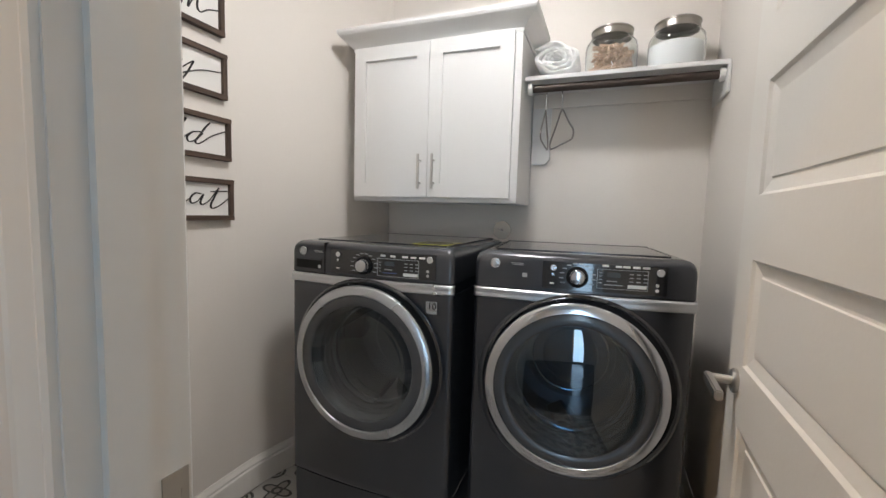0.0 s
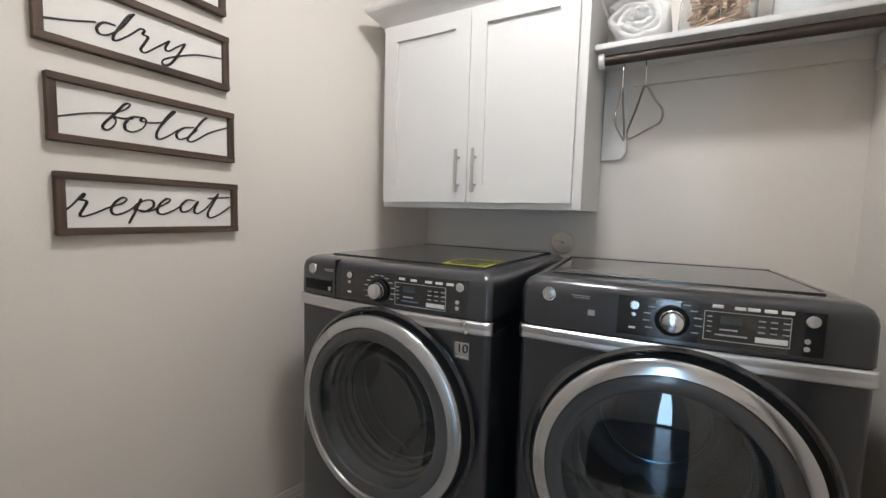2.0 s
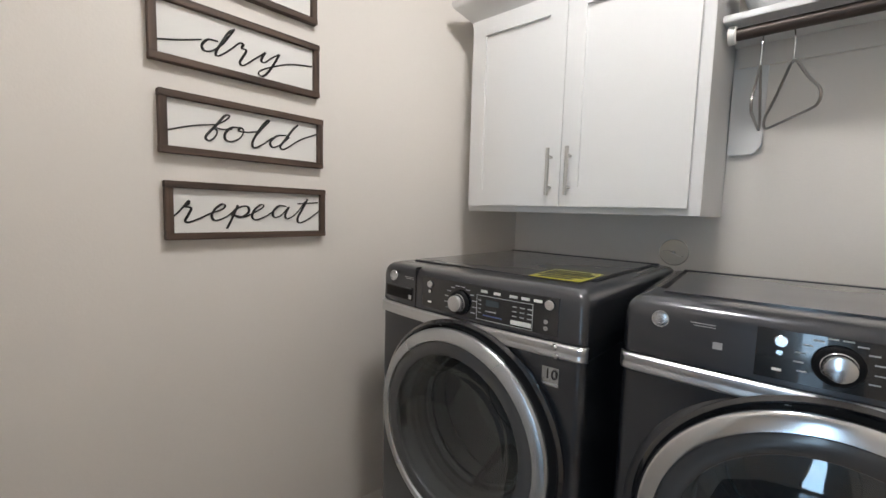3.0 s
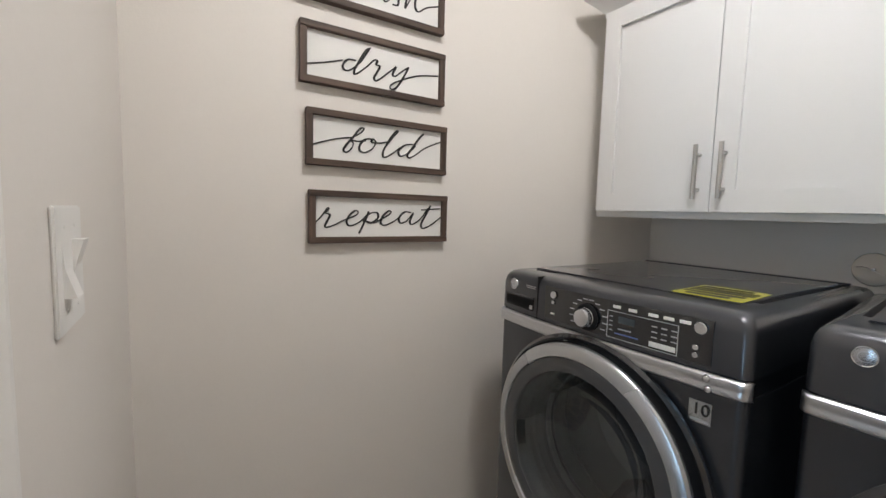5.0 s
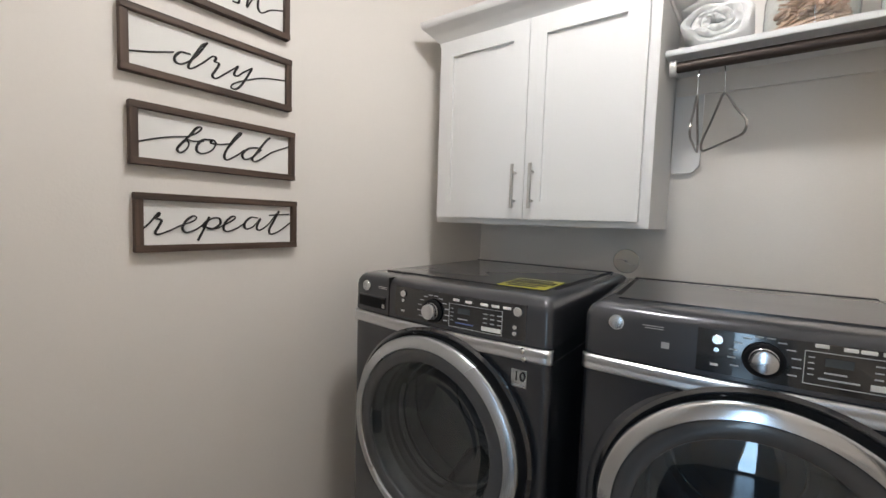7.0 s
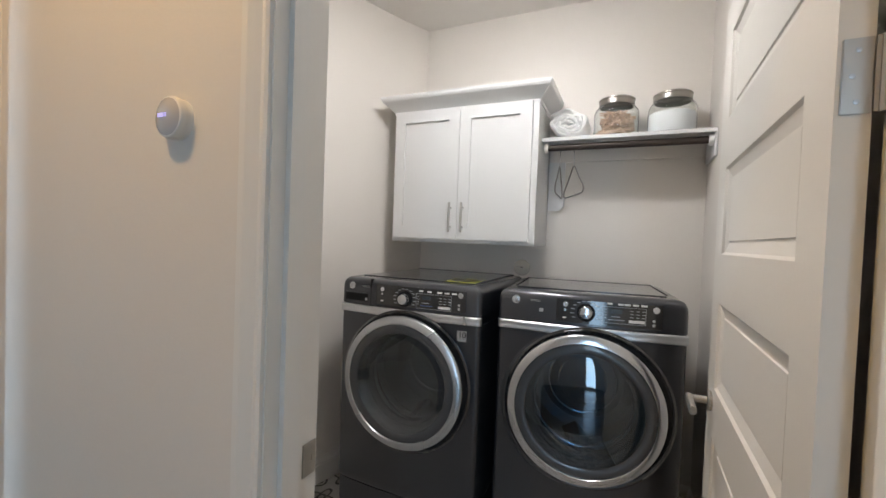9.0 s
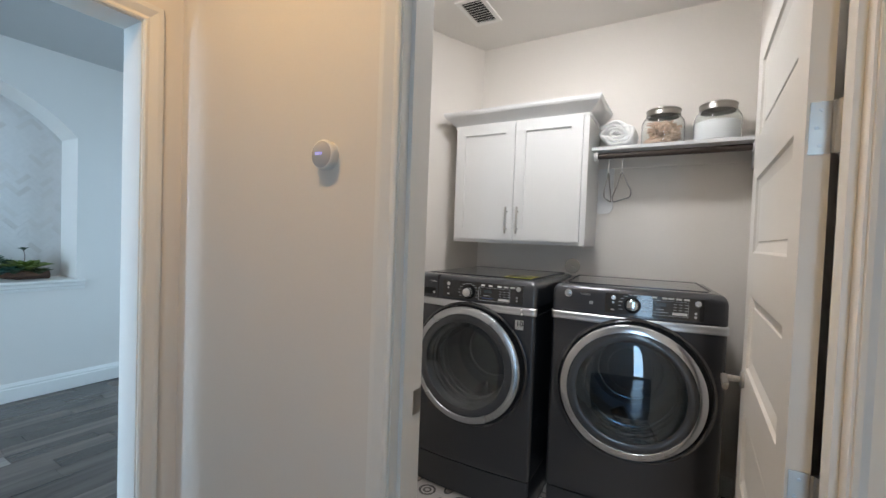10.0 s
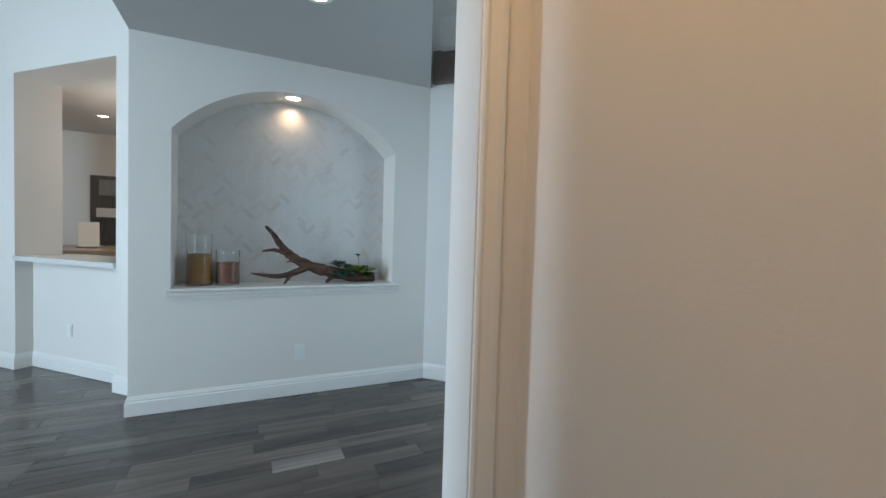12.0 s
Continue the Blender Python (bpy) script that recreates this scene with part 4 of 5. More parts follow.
# ---- signs ----
def sign(word, z0, z1, y0, y1, strokes, width=0.0064):
    s = thing("wall_sign", "white board sign reading %s in black script, framed in dark wood" % word, "sign", (XL, y0, z0), "laundry signs")
    w, h, b, t = y1 - y0, z1 - z0, 0.019, 0.026
    for y in (0.0006, w - b - 0.0006):
        part("frame_side", boxes((0.001, t - 0.0014, y, y + b, b, h - b), bevel=0.0012), M_FRAMEV, s)
    for z in (0, h - b):
        part("frame_rail", boxes((0.001, t, 0, w, z, z + b), bevel=0.0015), M_FRAME, s)
    part("board", boxes((0.001, 0.011, b, w - b, b, h - b)), M_BOARD, s)
    iw, ih = w - 2 * b, h - 2 * b
    letters = []
    for line in strokes:
        pts = [(0.0125, b + iw * u, b + ih * v) for u, v in line]
        run = curve(pts, 5)
        fall = [run[max(k - 1, 0)].z - run[min(k + 1, len(run) - 1)].z for k in range(len(run))]
        span = [max(1e-6, (run[min(k + 1, len(run) - 1)] - run[max(k - 1, 0)]).length) for k in range(len(run))]
        letters.append(tube(run, [width * (0.37 + 0.24 * max(0.0, f / q)) for f, q in zip(fall, span)], 6))
    part("lettering", merged(*letters), M_INK, s, "black handwritten lettering", True)
    return s


DRY = [[(0.000, 0.25), (0.119, 0.35), (0.239, 0.48)],
    [(0.335, 0.54), (0.277, 0.52), (0.243, 0.38), (0.254, 0.28), (0.297, 0.31), (0.366, 0.52), (0.421, 0.80), (0.439, 0.89)],
    [(0.439, 0.89), (0.407, 0.81), (0.366, 0.58), (0.328, 0.35), (0.324, 0.24), (0.357, 0.29), (0.418, 0.47), (0.468, 0.64), (0.493, 0.63), (0.482, 0.55), (0.511, 0.52), (0.486, 0.35), (0.468, 0.23), (0.493, 0.19), (0.572, 0.41), (0.638, 0.60)],
    [(0.638, 0.60), (0.611, 0.41), (0.634, 0.38), (0.680, 0.51), (0.735, 0.65)],
    [(0.739, 0.65), (0.699, 0.40), (0.653, 0.16), (0.615, 0.06), (0.590, 0.09), (0.611, 0.19), (0.696, 0.34), (0.825, 0.51), (0.993, 0.61)]]
FOLD = [[(0.000, 0.32), (0.095, 0.44), (0.186, 0.53), (0.277, 0.59)],
    [(0.268, 0.57), (0.320, 0.68), (0.351, 0.77), (0.362, 0.845), (0.332, 0.82), (0.284, 0.60), (0.231, 0.38), (0.214, 0.265), (0.235, 0.215), (0.268, 0.305), (0.284, 0.44), (0.270, 0.52), (0.314, 0.51), (0.375, 0.545)],
    [(0.433, 0.61), (0.372, 0.58), (0.333, 0.43), (0.333, 0.29), (0.372, 0.26), (0.427, 0.37), (0.451, 0.54), (0.433, 0.61), (0.420, 0.53), (0.479, 0.53), (0.540, 0.58)],
    [(0.521, 0.42), (0.587, 0.71), (0.628, 0.87), (0.614, 0.88), (0.567, 0.68), (0.514, 0.36), (0.510, 0.21), (0.536, 0.20), (0.595, 0.33), (0.646, 0.48)],
    [(0.752, 0.60), (0.683, 0.55), (0.634, 0.38), (0.650, 0.26), (0.707, 0.34), (0.777, 0.56)],
    [(0.845, 0.91), (0.807, 0.78), (0.744, 0.48), (0.707, 0.30), (0.728, 0.24), (0.777, 0.33), (0.867, 0.55), (0.995, 0.75)]]
REPEAT = [[(0.000, 0.35), (0.043, 0.51), (0.079, 0.69), (0.092, 0.72), (0.086, 0.65), (0.063, 0.60), (0.102, 0.56), (0.086, 0.41), (0.068, 0.28), (0.086, 0.24), (0.151, 0.33), (0.210, 0.44), (0.281, 0.54), (0.306, 0.63), (0.284, 0.67), (0.242, 0.55), (0.221, 0.38), (0.245, 0.28), (0.316, 0.38), (0.378, 0.59)],
    [(0.386, 0.66), (0.356, 0.40), (0.313, 0.08)],
    [(0.342, 0.40), (0.393, 0.60), (0.449, 0.63), (0.457, 0.49), (0.404, 0.36), (0.367, 0.40), (0.427, 0.37), (0.493, 0.48), (0.550, 0.60), (0.562, 0.67), (0.538, 0.68), (0.495, 0.54), (0.480, 0.37), (0.511, 0.30), (0.582, 0.40), (0.638, 0.54)],
    [(0.729, 0.66), (0.675, 0.67), (0.630, 0.51), (0.638, 0.37), (0.691, 0.42), (0.750, 0.65), (0.721, 0.42), (0.742, 0.33), (0.810, 0.48), (0.880, 0.80)],
    [(0.902, 0.87), (0.858, 0.59), (0.819, 0.34), (0.836, 0.22), (0.909, 0.32), (1.000, 0.55)],
    [(0.821, 0.74), (0.988, 0.79)]]
WASH = [[(0.0, 0.35), (0.10, 0.45), (0.18, 0.60)], [(0.16, 0.80), (0.17, 0.45), (0.21, 0.30), (0.26, 0.48), (0.28, 0.66), (0.29, 0.42), (0.32, 0.30), (0.37, 0.50), (0.38, 0.78), (0.42, 0.64)], [(0.54, 0.56), (0.49, 0.58), (0.46, 0.42), (0.49, 0.28), (0.54, 0.42), (0.55, 0.58), (0.54, 0.36), (0.57, 0.28), (0.62, 0.46), (0.66, 0.62), (0.665, 0.44), (0.66, 0.28), (0.62, 0.26)],
        [(0.66, 0.40), (0.72, 0.60), (0.79, 0.96), (0.76, 0.94), (0.73, 0.50), (0.72, 0.26), (0.76, 0.50), (0.80, 0.58), (0.80, 0.36), (0.83, 0.28), (0.90, 0.44), (1.0, 0.56)]]
sign("repeat", 1.221, 1.382, 0.888, 1.371, REPEAT)
sign("fold", 1.455, 1.620, 0.880, 1.362, FOLD)
sign("dry", 1.690, 1.862, 0.863, 1.348, DRY)
sign("wash", 1.925, 2.095, 0.856, 1.340, WASH)

# ---- small fixtures ----
sw = thing("switch_plate", "white double light switch plate", "light switch", (-0.862, YI, 1.245))
part("plate", boxes((-0.068, 0.068, 0, 0.005, -0.075, 0.075), bevel=0.002), M_PLASTIC, sw)
for x, tilt in ((-0.026, 1), (0.026, -1)):
    edge = [(0.033, 0.010 + 0.007 * tilt), (0.0, 0.0075), (-0.033, 0.010 - 0.007 * tilt)]
    outline = [(0.0045, 0.033)] + [(max(y, 0.0052), z) for z, y in edge] + [(0.0045, -0.033)]
    part("rocker", loft([[(x + dx, y, z) for y, z in outline] for dx in (-0.0165, 0.0165)]), M_PLASTIC, sw, "white rocker")
    for z in (-0.05, 0.05):
        part("screw", lathe([(0.003, 0.005), (0.002, 0.006), (0.0002, 0.0062)], "y", (x, 0, z), 10), M_PLASTIC, sw)
th = thing("thermostat", "round white thermostat with a faint violet display", "thermostat", (-0.750, YD, 1.550))
part("base", lathe([(0.001, 0), (0.0375, 0), (0.0375, 0.014), (0.001, 0.014)], "-y", (0, 0, 0), 48), M_PLASTIC, th, smooth=True)
part("ring", lathe([(0.037, 0.010), (0.0385, 0.012), (0.0390, 0.020), (0.0375, 0.0245), (0.0345, 0.026)], "-y", (0, 0, 0), 48), M_PLASTIC, th, "white turning ring", True)
part("face", lathe([(0.0350, 0.0255), (0.026, 0.0300), (0.014, 0.0325), (0.0005, 0.0335)], "-y", (0, 0, 0), 48), material("pale_face", (0.50, 0.49, 0.50), 0.15, coat=0.8), th, "pale glossy face", True)
part("readout", boxes((-0.012, 0.004, -0.0356, -0.0348, -0.003, 0.004), (0.007, 0.011, -0.0356, -0.0348, -0.003, 0.004)), M_SCREEN, th, "violet digits")
dome = thing("ceiling_light", "round white flush ceiling light", "ceiling light", (-0.45, 1.25, ZC))
part("base", lathe([(0.001, 0), (0.15, 0), (0.15, -0.025), (0.001, -0.025)], "z", (0, 0, 0), 40), M_PLASTIC, dome, smooth=True)
part("trim_ring", lathe([(0.150, -0.02), (0.158, -0.024), (0.158, -0.034), (0.148, -0.036)], "z", (0, 0, 0), 40), M_NICKEL, dome, smooth=True)
part("diffuser", lathe([(0.147, -0.035), (0.138, -0.052), (0.110, -0.070), (0.070, -0.080), (0.0005, -0.084)], "z", (0, 0, 0), 40), M_DOME, dome, "glowing white diffuser", True)


def downlight(place, label):
    d = thing("recessed_light", label, "ceiling light", place, "recessed lights")
    part("trim", lathe([(0.055, -0.002), (0.058, -0.006), (0.085, -0.004), (0.088, 0)], "z", (0, 0, 0), 32), M_PLASTIC, d, smooth=True)
    part("lens", lathe([(0.0555, -0.003), (0.03, -0.0035), (0.0005, -0.0035)], "z", (0, 0, 0), 32), M_LAMP, d, "glowing lens")
    return d


downlight((-0.78, -0.32, ZC), "small round recessed hall light, switched on")
downlight((-7.45, -1.9, 2.74), "small round recessed kitchen light, switched on")
# This second kitchen fitting is unseen, added over the hidden fill lamp.
downlight((-6.4, -0.75, 2.74), "small round recessed kitchen light, switched on")
downlight((-4.345, 0.11, 2.4315), "small round recessed light in the niche, switched on")
downlight((-3.17, 0.12, LOW), "small round recessed living room light, switched on")
vent = thing("ceiling_vent", "white slatted ceiling air vent", "air vent", (-1.02, 1.745, ZC))
part("backing", boxes((-0.07, 0.07, -0.12, 0.12, -0.004, -0.001)), M_DARKGAP, vent)
part("frame", boxes((-0.085, -0.06, -0.145, 0.145, -0.010, 0), (0.06, 0.085, -0.145, 0.145, -0.010, 0), (-0.06, 0.06, -0.145, -0.115, -0.010, 0), (-0.06, 0.06, 0.115, 0.145, -0.010, 0)), M_PLASTIC, vent)
for k in range(9):
    y = -0.10 + 0.025 * k
    part("slat", loft([[(x, y - 0.004, -0.011), (x, y + 0.008, -0.005), (x, y + 0.009, -0.006), (x, y - 0.003, -0.0125)] for x in (-0.06, 0.06)]), M_PLASTIC, vent)
out = thing("wall_outlet", "white electrical outlet on the niche wall", "outlet", (NX, 0.18, 0.348))
part("plate", boxes((0, 0.006, -0.042, 0.042, -0.066, 0.066), bevel=0.002), M_PLASTIC, out)
for z in (-0.026, 0.026):
    part("socket", boxes((0.006, 0.009, -0.022, 0.022, z - 0.019, z + 0.019), bevel=0.001), M_PLASTIC, out)

low_outlet = thing("wall_outlet", "small white outlet on the half wall under the bar", "outlet", (-5.435, -1.637, 0.390))
low_outlet.rotation_euler = (0, 0, radians(-45))
part("plate", boxes((0, 0.006, -0.036, 0.036, -0.058, 0.058), bevel=0.002), M_PLASTIC, low_outlet)
for z in (-0.024, 0.024):
    part("socket", boxes((0.006, 0.009, -0.018, 0.018, z - 0.015, z + 0.015), bevel=0.001), M_PLASTIC, low_outlet)

# ---- niche display ----
def vase(y, r, h, fill, mat, label):
    v = thing("glass_vase", label, "vase", (-4.40, y, NS + 0.0005), "glass vases in the niche")
    part("glass", lathe([(0.0005, 0), (r - 0.002, 0), (r, 0.003), (r, h), (r - 0.0045, h), (r - 0.0045, 0.014), (0.0005, 0.012)], "z", (0, 0, 0), 40), M_GLASS, v, "clear straight glass", True).visible_shadow = False
    part("filling", lathe([(0.0005, 0.0145), (r - 0.0065, 0.0145), (r - 0.0065, fill), (r * 0.5, fill + 0.006), (0.0005, fill + 0.004)], "z", (0, 0, 0), 40), mat, v, "brown filling", True)


vase(-0.552, 0.087, 0.398, 0.245, material("amber_grain", (0.30, 0.125, 0.012), 0.7, grain=0.8, scale=160, bump=0.8, bump_scale=160), "tall clear glass vase half filled with amber brown grains")
vase(-0.356, 0.086, 0.275, 0.180, material("rust_grain", (0.17, 0.036, 0.010), 0.7, grain=0.8, scale=160, bump=0.8, bump_scale=160), "short clear glass vase filled with rust brown grains")
M_DRIFT = wood("driftwood", (0.15, 0.070, 0.038), (0.040, 0.019, 0.012), "y", 0.75, 1.2, bump=0.8)
drift = thing("driftwood_branch", "knotty brown driftwood branch planted with succulents", "branch", (-4.40, 0, 0))
DRIFT_ROWS = [("trunk", [(0.0, 0.84, 0.925), (0.01, 0.70, 0.935), (0.0, 0.55, 0.965), (-0.01, 0.38, 1.005), (0.0, 0.25, 1.05), (0.01, 0.12, 1.125), (0.0, 0.03, 1.225), (0.01, -0.02, 1.30), (0.02, -0.085, 1.372)], [0.030, 0.036, 0.040, 0.040, 0.036, 0.030, 0.022, 0.016, 0.009]),
         ("limb", [(0.0, 0.13, 1.12), (0.03, 0.05, 1.160), (0.05, -0.03, 1.178), (0.06, -0.11, 1.168)], [0.022, 0.016, 0.011, 0.005]),
         ("limb", [(0.0, 0.27, 1.045), (0.04, 0.16, 0.995), (0.06, 0.03, 0.962), (0.06, -0.08, 0.970), (0.07, -0.19, 0.990)], [0.028, 0.022, 0.017, 0.012, 0.005]),
         ("limb", [(0.05, 0.13, 0.985), (0.07, 0.09, 0.940), (0.08, 0.06, 0.900)], [0.014, 0.011, 0.006]),
         ("limb", [(0.0, 0.24, 1.055), (0.03, 0.16, 1.085), (0.04, 0.08, 1.080)], [0.014, 0.009, 0.004]),
         ("limb", [(0.0, 0.52, 0.965), (0.05, 0.44, 0.935), (0.06, 0.40, 0.902)], [0.020, 0.014, 0.008])]
for n, pts, rad in DRIFT_ROWS:
    line = curve(pts, 5)
    rr = [rad[min(int(k / 5), len(rad) - 1)] * (1 - (k % 5) / 5) + rad[min(int(k / 5) + 1, len(rad) - 1)] * (k % 5) / 5 for k in range(len(line))]
    rr = [r * 1.25 * (1 + 0.22 * noise.noise(Vector((k * 0.9, r * 70, 3)))) for k, r in enumerate(rr)]
    part(n, tube(line, rr, 12), M_DRIFT, drift, smooth=True)


def rosette(y, z, x, r, n, colour, name, lift=0.7):
    r *= 1.6
    m = material(name, colour, 0.45, grain=0.4, scale=60)
    p = bmesh.new()
    rg = random.Random(int(y * 1000))
    for k in range(n):
        a, e = k * 2.39996, 0.25 + lift * k / n
        L = r * (1 - 0.45 * k / n) * rg.uniform(0.85, 1.15)
        d = Vector((math.cos(a) * math.cos(e), math.sin(a) * math.cos(e), math.sin(e)))
        side = Vector((-math.sin(a), math.cos(a), 0))
        up = side.cross(d)
        rows = [(0.02, 0.12), (0.45, 0.24), (0.75, 0.20), (0.97, 0.03)]
        rings = []
        for f, w in rows:
            c = d * L * f - up * L * 0.10 * math.sin(f * 3.1)
            rings.append([p.verts.new(Vector((x, y, z)) + c + side * w * L * s + up * t * 0.07 * L * (w / 0.24)) for s, t in ((-1, 0.3), (0, 1), (1, 0.3), (0, -1))])
        for q0, q1 in zip(rings, rings[1:]):
            for i in range(4):
                p.faces.new((q0[i], q0[(i + 1) % 4], q1[(i + 1) % 4], q1[i]))
        p.faces.new(rings[-1])
    bmesh.ops.recalc_face_normals(p, faces=list(p.faces))
    return part("succulent", p, m, drift, "fleshy green succulent", True)


rosette(0.545, 0.945, 0.055, 0.085, 26, (0.030, 0.105, 0.090), "teal_leaf")
rosette(0.700, 0.965, 0.030, 0.110, 30, (0.130, 0.190, 0.030), "lime_leaf")
rosette(0.625, 0.950, 0.050, 0.075, 24, (0.025, 0.070, 0.030), "deep_green_leaf")
rosette(0.770, 0.940, 0.045, 0.060, 20, (0.060, 0.085, 0.035), "olive_leaf")
rosette(0.520, 1.030, 0.000, 0.060, 22, (0.035, 0.095, 0.060), "sage_leaf", 1.2)
rosette(0.600, 1.010, -0.02, 0.050, 18, (0.050, 0.110, 0.060), "grey_green_leaf", 1.2)
part("sprig", tube(curve([(-0.03, 0.69, 0.99), (-0.04, 0.71, 1.06), (-0.03, 0.70, 1.125)], 4), 0.0025, 6), M_DRIFT, drift)
rosette(0.700, 1.125, -0.03, 0.030, 10, (0.045, 0.090, 0.055), "sprig_leaf", 1.0)

# ---- kitchen seen through the pass-through ----
board = thing("message_board", "dark wooden wall organiser with papers", "message board", (-8.8, -2.17, 1.0))
M_DKWOOD = wood("dark_board", (0.13, 0.115, 0.105), (0.07, 0.062, 0.057), "z", 0.6, 0.8)
part("panel", boxes((0, 0.03, -0.21, 0.24, 0, 1.1), bevel=0.004), M_DKWOOD, board)
part("pocket", boxes((0.03, 0.09, -0.18, 0.21, 0.42, 0.62), (0.03, 0.09, -0.18, 0.21, 0.08, 0.26), bevel=0.004), M_DKWOOD, board)
part("paper", boxes((0.03, 0.034, -0.10, 0.18, 0.80, 1.04)), material("grey_print", (0.30, 0.30, 0.30), 0.7, grain=0.9, scale=14), board, "grey printed sheet")
part("paper", boxes((0.09, 0.094, -0.12, 0.14, 0.46, 0.60)), M_PAPER, board, "white card")
easel = thing("paper_holder", "white sheet in an upright stand on the kitchen worktop", "paper stand", (-7.55, -2.05, 1.0412))
easel.rotation_euler = (0, radians(-12), radians(15))
part("sheet", boxes((-0.006, 0.0, -0.12, 0.09, 0.012, 0.34)), M_PAPER, easel)
part("base", boxes((-0.10, 0.06, -0.15, 0.13, -0.001, 0.012), bevel=0.003), M_PLASTIC, easel)
counter = thing("kitchen_worktop", "beige stone kitchen island worktop", "worktop")
part("slab", boxes((-8.35, -6.75, -3.1, -1.45, 1.0, 1.04), bevel=0.004), material("beige_stone", (0.44, 0.35, 0.27), 0.25, grain=0.6, scale=50, second=(0.3, 0.22, 0.16)), counter)
part("base", boxes((-8.3, -6.8, -3.05, -1.5, 0, 0.999)), M_CAB, counter)
cup = thing("coffee_cup", "small dark and white cup on the worktop", "cup", (-7.9, -2.53, 1.0405))
part("bowl", lathe([(0.0005, 0), (0.035, 0), (0.048, 0.03), (0.052, 0.085), (0.048, 0.085), (0.044, 0.03), (0.0005, 0.012)], "z", (0, 0, 0), 24), M_PLASTIC, cup, smooth=True)
part("sleeve", lathe([(0.0455, 0.02), (0.0505, 0.03), (0.0525, 0.05), (0.051, 0.055)], "z", (0, 0, 0), 24), M_INK, cup, smooth=True)
tap = thing("kitchen_tap", "curved white metal kitchen tap", "tap", (-6.95, -1.62, 1.0405))
part("spout", tube(curve([(0, 0, 0), (0, 0, 0.16), (-0.03, 0, 0.22), (-0.10, 0, 0.23), (-0.14, 0, 0.17)], 5), 0.014, 12), M_CHROME, tap, smooth=True)
part("foot", lathe([(0.03, 0), (0.03, 0.01), (0.016, 0.02)], "z", (0, 0, 0), 20, True), M_CHROME, tap, smooth=True)

# valance on the splayed wall beside the niche
val = thing("window_valance", "brown fabric valance under a white cornice box", "valance", (-4.17, 1.32, 0))
val.rotation_euler = (0, 0, radians(45))
part("fabric", boxes((-0.02, 1.0, -0.05, -0.002, 2.70, 2.99), bevel=0.004), material("brown_fabric", (0.26, 0.20, 0.17), 0.9, grain=0.6, scale=120, bump=0.5, bump_scale=300), val)
part("cornice", boxes((0.06, 1.0, -0.11, -0.052, 2.97, 3.25), bevel=0.006), M_TRIM, val, "white cornice box")

# ---- pieces of floors and niche ----
def pieces(name, bm, mat):
    me = bpy.data.meshes.new(name)
    bm.to_mesh(me)
    bm.free()
    me.materials.append(mat)
    return me


M_PLANK = wood("plank", (0.135, 0.112, 0.098), (0.062, 0.050, 0.044), "y", 0.24, 0.45, vary=0.8, bump=0.10)
ground = bpy.data.objects["ground"]
rng = random.Random(11)
PW = 0.127
plank_me = [(l, pieces("plank", boxes((-PW / 2 + 0.0004, PW / 2 - 0.0004, -l / 2 + 0.0004, l / 2 - 0.0004, -0.012, 0.0), bevel=0.0007), M_PLANK)) for l in (0.40, 0.62, 0.90, 1.15)]
for i in range(36):
    x = XL - T - 0.06 - PW * i
    if x < -6.05:
        break
    y = 2.28 - rng.uniform(0, 0.5)
    while y > -2.6:
        l, me = rng.choice(plank_me)
        if not (x < NX - 0.05 and y > -0.2):
            ob = new("plank", me)
            ob.parent, ob.location = ground, (x, y - l / 2, 0)
        y -= l

worn = min((c for c in ground.children if c.name.startswith("plank")), key=lambda c: abs(c.location.x + 3.11) * 4 + abs(c.location.y - 0.09))
pale_me = worn.data.copy()
pale_me.materials.clear()
pale_me.materials.append(wood("pale_plank", (0.27, 0.235, 0.215), (0.15, 0.128, 0.115), "y", 0.26, 0.45, bump=0.10))
worn.data = pale_me
worn["label"] = "paler worn plank"


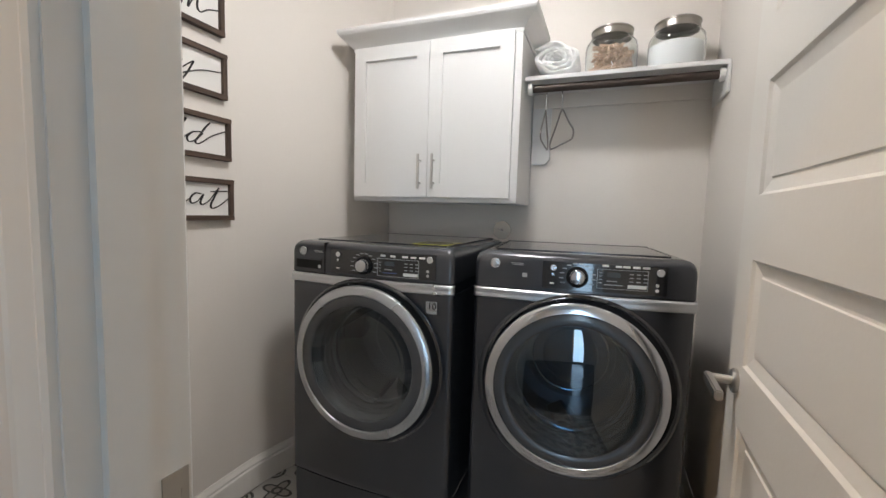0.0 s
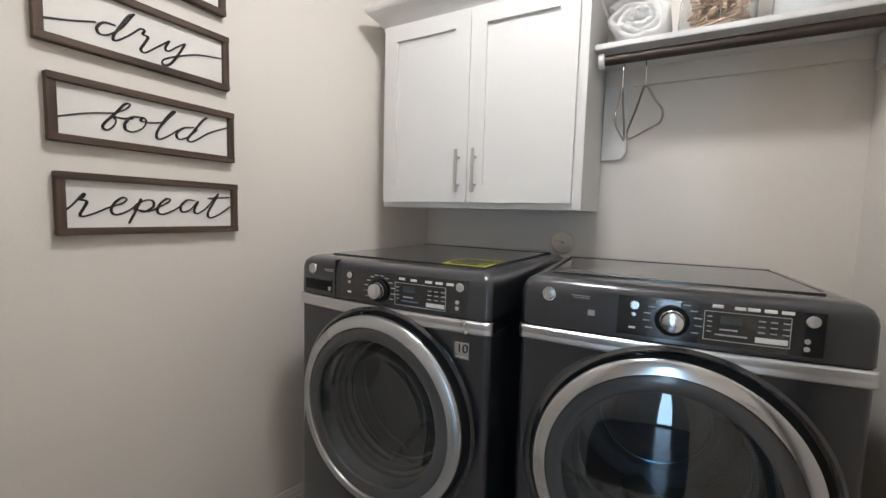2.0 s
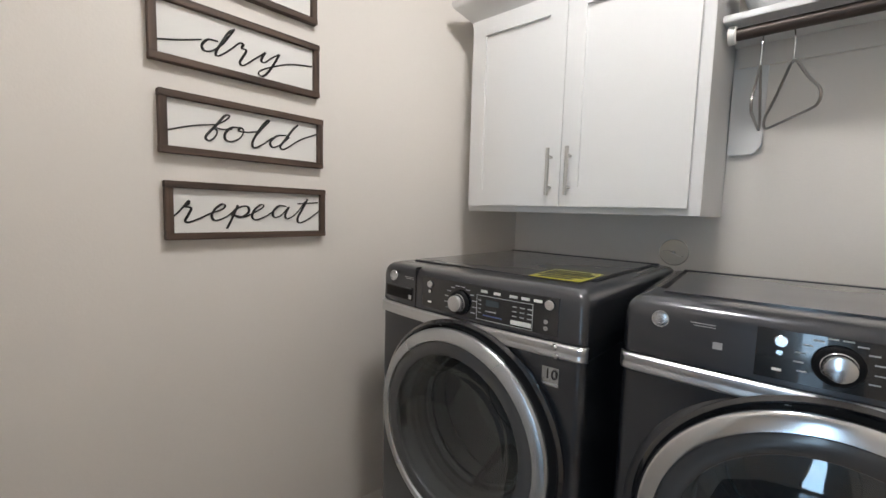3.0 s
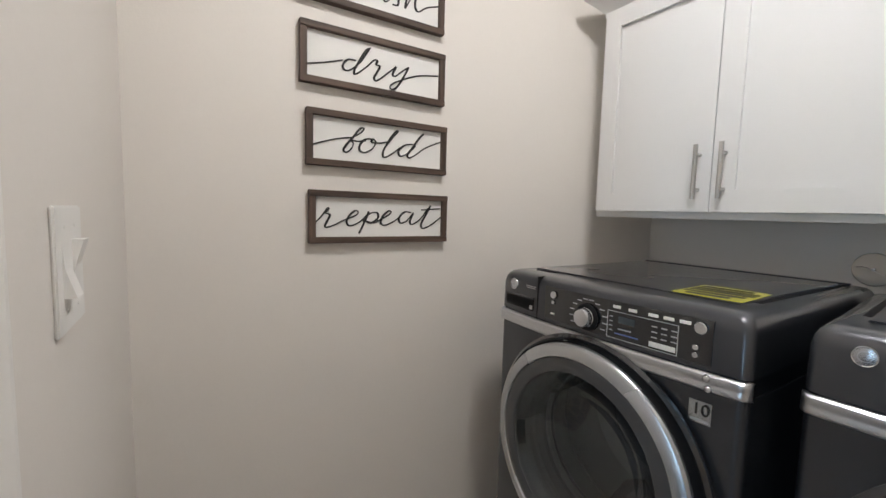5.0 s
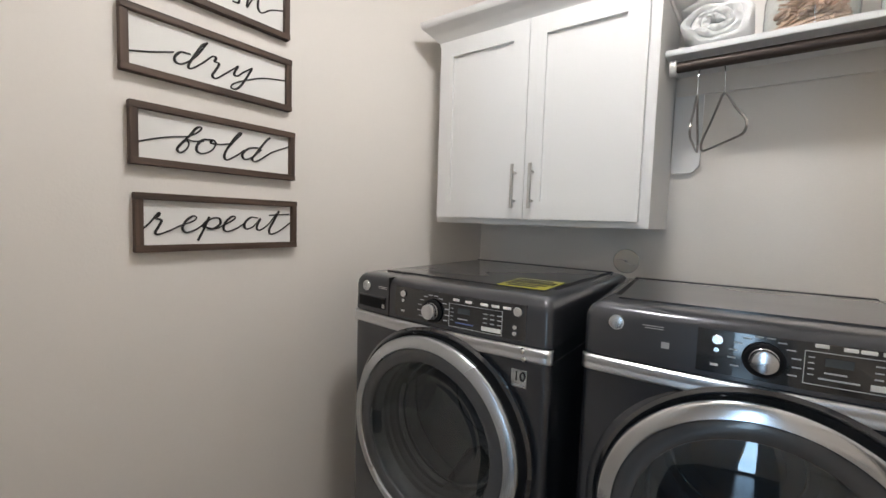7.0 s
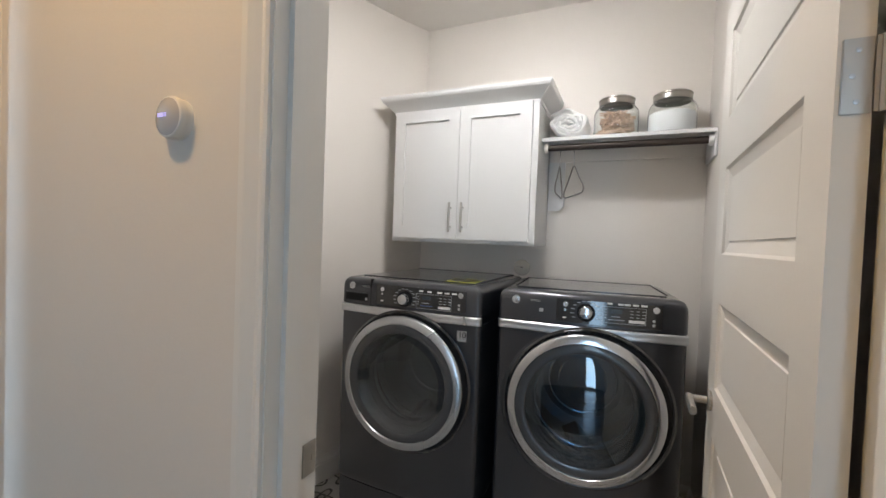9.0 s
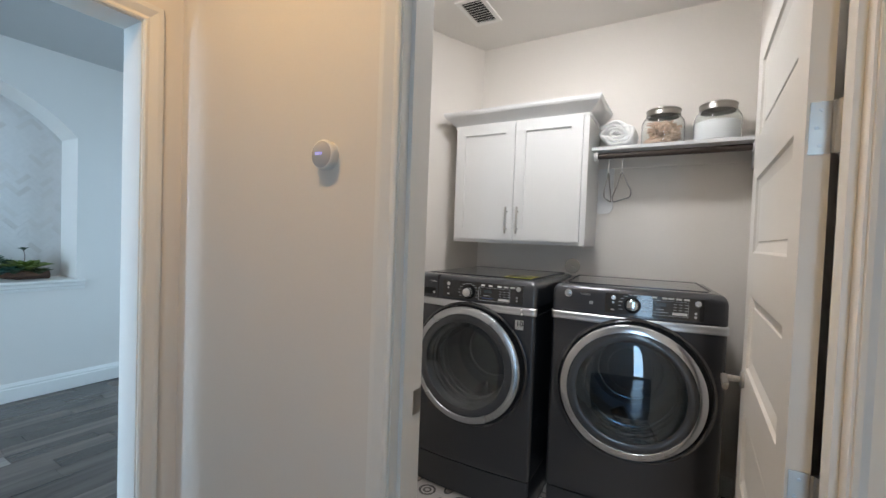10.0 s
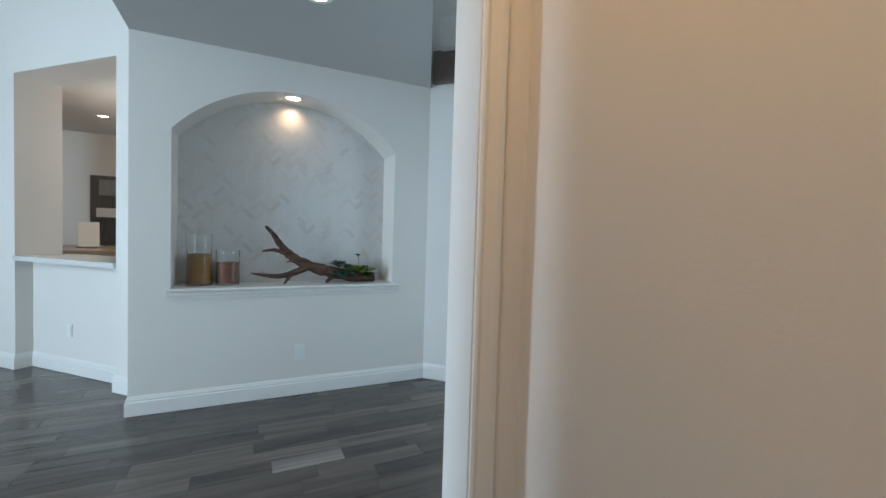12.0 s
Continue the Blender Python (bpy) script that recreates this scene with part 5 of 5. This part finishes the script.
def cement_tile():
    m = bpy.data.materials.new("patterned_cement_tile")
    m.use_nodes = True
    nt = m.node_tree
    b = nt.nodes["Principled BSDF"]

    def math_node(op, a, c=None):
        n = nt.nodes.new("ShaderNodeMath")
        n.operation = op
        for i, v in enumerate((a, c)):
            if v is None:
                continue
            if isinstance(v, (int, float)):
                n.inputs[i].default_value = v
            else:
                nt.links.new(v, n.inputs[i])
        return n.outputs[0]

    co = nt.nodes.new("ShaderNodeTexCoord")
    sp = nt.nodes.new("ShaderNodeSeparateXYZ")
    nt.links.new(co.outputs["Object"], sp.inputs[0])
    x, y = math_node("MULTIPLY", sp.outputs[0], 10.0), math_node("MULTIPLY", sp.outputs[1], 10.0)
    r = math_node("SQRT", math_node("ADD", math_node("MULTIPLY", x, x), math_node("MULTIPLY", y, y)))
    a = math_node("ARCTAN2", y, x)
    petal = math_node("ADD", 0.52, math_node("MULTIPLY", math_node("COSINE", math_node("MULTIPLY", a, 4.0)), 0.20))
    line1 = math_node("LESS_THAN", math_node("ABSOLUTE", math_node("SUBTRACT", r, petal)), 0.075)
    line2 = math_node("LESS_THAN", math_node("ABSOLUTE", math_node("SUBTRACT", r, 0.20)), 0.06)
    cx, cy = math_node("SUBTRACT", math_node("ABSOLUTE", x), 1.0), math_node("SUBTRACT", math_node("ABSOLUTE", y), 1.0)
    rc = math_node("SQRT", math_node("ADD", math_node("MULTIPLY", cx, cx), math_node("MULTIPLY", cy, cy)))
    line3 = math_node("LESS_THAN", math_node("ABSOLUTE", math_node("SUBTRACT", rc, 0.40)), 0.06)
    line4 = math_node("LESS_THAN", math_node("ABSOLUTE", math_node("SUBTRACT", rc, 0.18)), 0.05)
    dark = math_node("MAXIMUM", math_node("MAXIMUM", line1, line2), math_node("MAXIMUM", line3, line4))
    n = nt.nodes.new("ShaderNodeTexNoise")
    n.inputs["Scale"].default_value = 90
    nt.links.new(co.outputs["Object"], n.inputs["Vector"])
    tan = math_node("LESS_THAN", r, petal)
    base = nt.nodes.new("ShaderNodeMix")
    base.data_type = "RGBA"
    base.inputs[6].default_value, base.inputs[7].default_value = (0.47, 0.455, 0.435, 1), (0.30, 0.265, 0.235, 1)
    nt.links.new(math_node("MULTIPLY", tan, math_node("ADD", n.outputs["Fac"], 0.3)), base.inputs[0])
    mix = nt.nodes.new("ShaderNodeMix")
    mix.data_type = "RGBA"
    mix.inputs[7].default_value = (0.035, 0.033, 0.032, 1)
    nt.links.new(base.outputs[2], mix.inputs[6])
    nt.links.new(math_node("MULTIPLY", dark, math_node("ADD", n.outputs["Fac"], 0.42)), mix.inputs[0])
    nt.links.new(mix.outputs[2], b.inputs["Base Color"])
    b.inputs["Roughness"].default_value = 0.55
    return m


floor_ob = bpy.data.objects["floor"]
TS = 0.20
tile_me = pieces("tile", boxes((-TS / 2 + 0.001, TS / 2 - 0.001, -TS / 2 + 0.001, TS / 2 - 0.001, -0.006, 0.0), bevel=0.0008), cement_tile())
for i in range(10):
    for k in range(10):
        x, y = XL + 0.02 + TS * (i + 0.5), YI - 0.055 + TS * (k + 0.5)
        if x < XR + 0.11:
            ob = new("tile", tile_me)
            ob.parent, ob.location = floor_ob, (x, y, 0)


def marble():
    m = material("grey_white_marble", (0.84, 0.82, 0.80), 0.3, grain=0.25, scale=26, second=(0.42, 0.40, 0.38), patch=0.15)
    nt = m.node_tree
    b = nt.nodes["Principled BSDF"]
    src = b.inputs["Base Color"].links[0].from_socket
    info, geo = nt.nodes.new("ShaderNodeObjectInfo"), nt.nodes.new("ShaderNodeNewGeometry")
    add = nt.nodes.new("ShaderNodeMath")
    add.operation = "ADD"
    nt.links.new(info.outputs["Random"], add.inputs[0])
    nt.links.new(geo.outputs["Random Per Island"], add.inputs[1])
    fr = nt.nodes.new("ShaderNodeMath")
    fr.operation = "FRACT"
    nt.links.new(add.outputs[0], fr.inputs[0])
    ramp = nt.nodes.new("ShaderNodeValToRGB")
    el = ramp.color_ramp.elements
    el[0].position, el[0].color = 0.0, (0.80, 0.78, 0.76, 1)
    el[1].position, el[1].color = 0.35, (0.92, 0.92, 0.92, 1)
    e = el.new(0.07)
    e.color = (0.86, 0.85, 0.83, 1)
    nt.links.new(fr.outputs[0], ramp.inputs[0])
    mul = nt.nodes.new("ShaderNodeMix")
    mul.data_type, mul.blend_type = "RGBA", "MULTIPLY"
    mul.inputs[0].default_value = 1.0
    nt.links.new(src, mul.inputs[6])
    nt.links.new(ramp.outputs[0], mul.inputs[7])
    nt.links.new(mul.outputs[2], b.inputs["Base Color"])
    return m


M_MARBLE = marble()
niche = bpy.data.objects["wall_niche"]
part("grout", along_x([(N0, NS)] + [(N1, NS)] + arc, NBACK + 0.0005, NBACK + 0.0062), material("pale_grout", (0.66, 0.65, 0.63), 0.85, grain=0.2), niche)
TW, TL = 0.034, 0.102
mt = pieces("tile", boxes((0, 0.006, -TL / 2 + 0.001, TL / 2 - 0.001, -TW / 2 + 0.001, TW / 2 - 0.001)), M_MARBLE)
mid = (0.5 * (N0 + N1), 1.45)
spots = []
for a in range(-70, 71):
    for c in range(-12, 13):
        for kind in (0, 1):
            u, v = a * TW + c * 2 * TL, a * TW
            u, v = (u + TL / 2, v + TW / 2) if kind == 0 else (u + TW / 2, v + TW + TL / 2)
            y, z = mid[0] + (u - v) * 0.7071, mid[1] + (u + v) * 0.7071
            top = NT + 0.385 - RAD + math.sqrt(max(0.0, RAD ** 2 - (y - mid[0]) ** 2))
            if N0 - 0.03 < y < N1 + 0.03 and NS - 0.01 < z < top + 0.03:
                spots.append((abs(y - mid[0]) + abs(z - mid[1]), y, z, 45 if kind == 0 else 135))
spots.sort()
rest = bmesh.new()
for k, (_, y, z, turn) in enumerate(spots):
    m = pose(NBACK + 0.0015 + 0.001 * rng.random(), y, z, turn, 0, 0)
    if k < 290:
        ob = new("tile", mt)
        ob.parent, ob.matrix_basis = niche, m
    else:
        at = len(rest.verts)
        rest.from_mesh(mt)
        rest.verts.ensure_lookup_table()
        bmesh.ops.transform(rest, matrix=m, verts=rest.verts[at:])
tagged(part("tiles", rest, M_MARBLE, niche, "pale marble herringbone tiles"), kind="stuff")
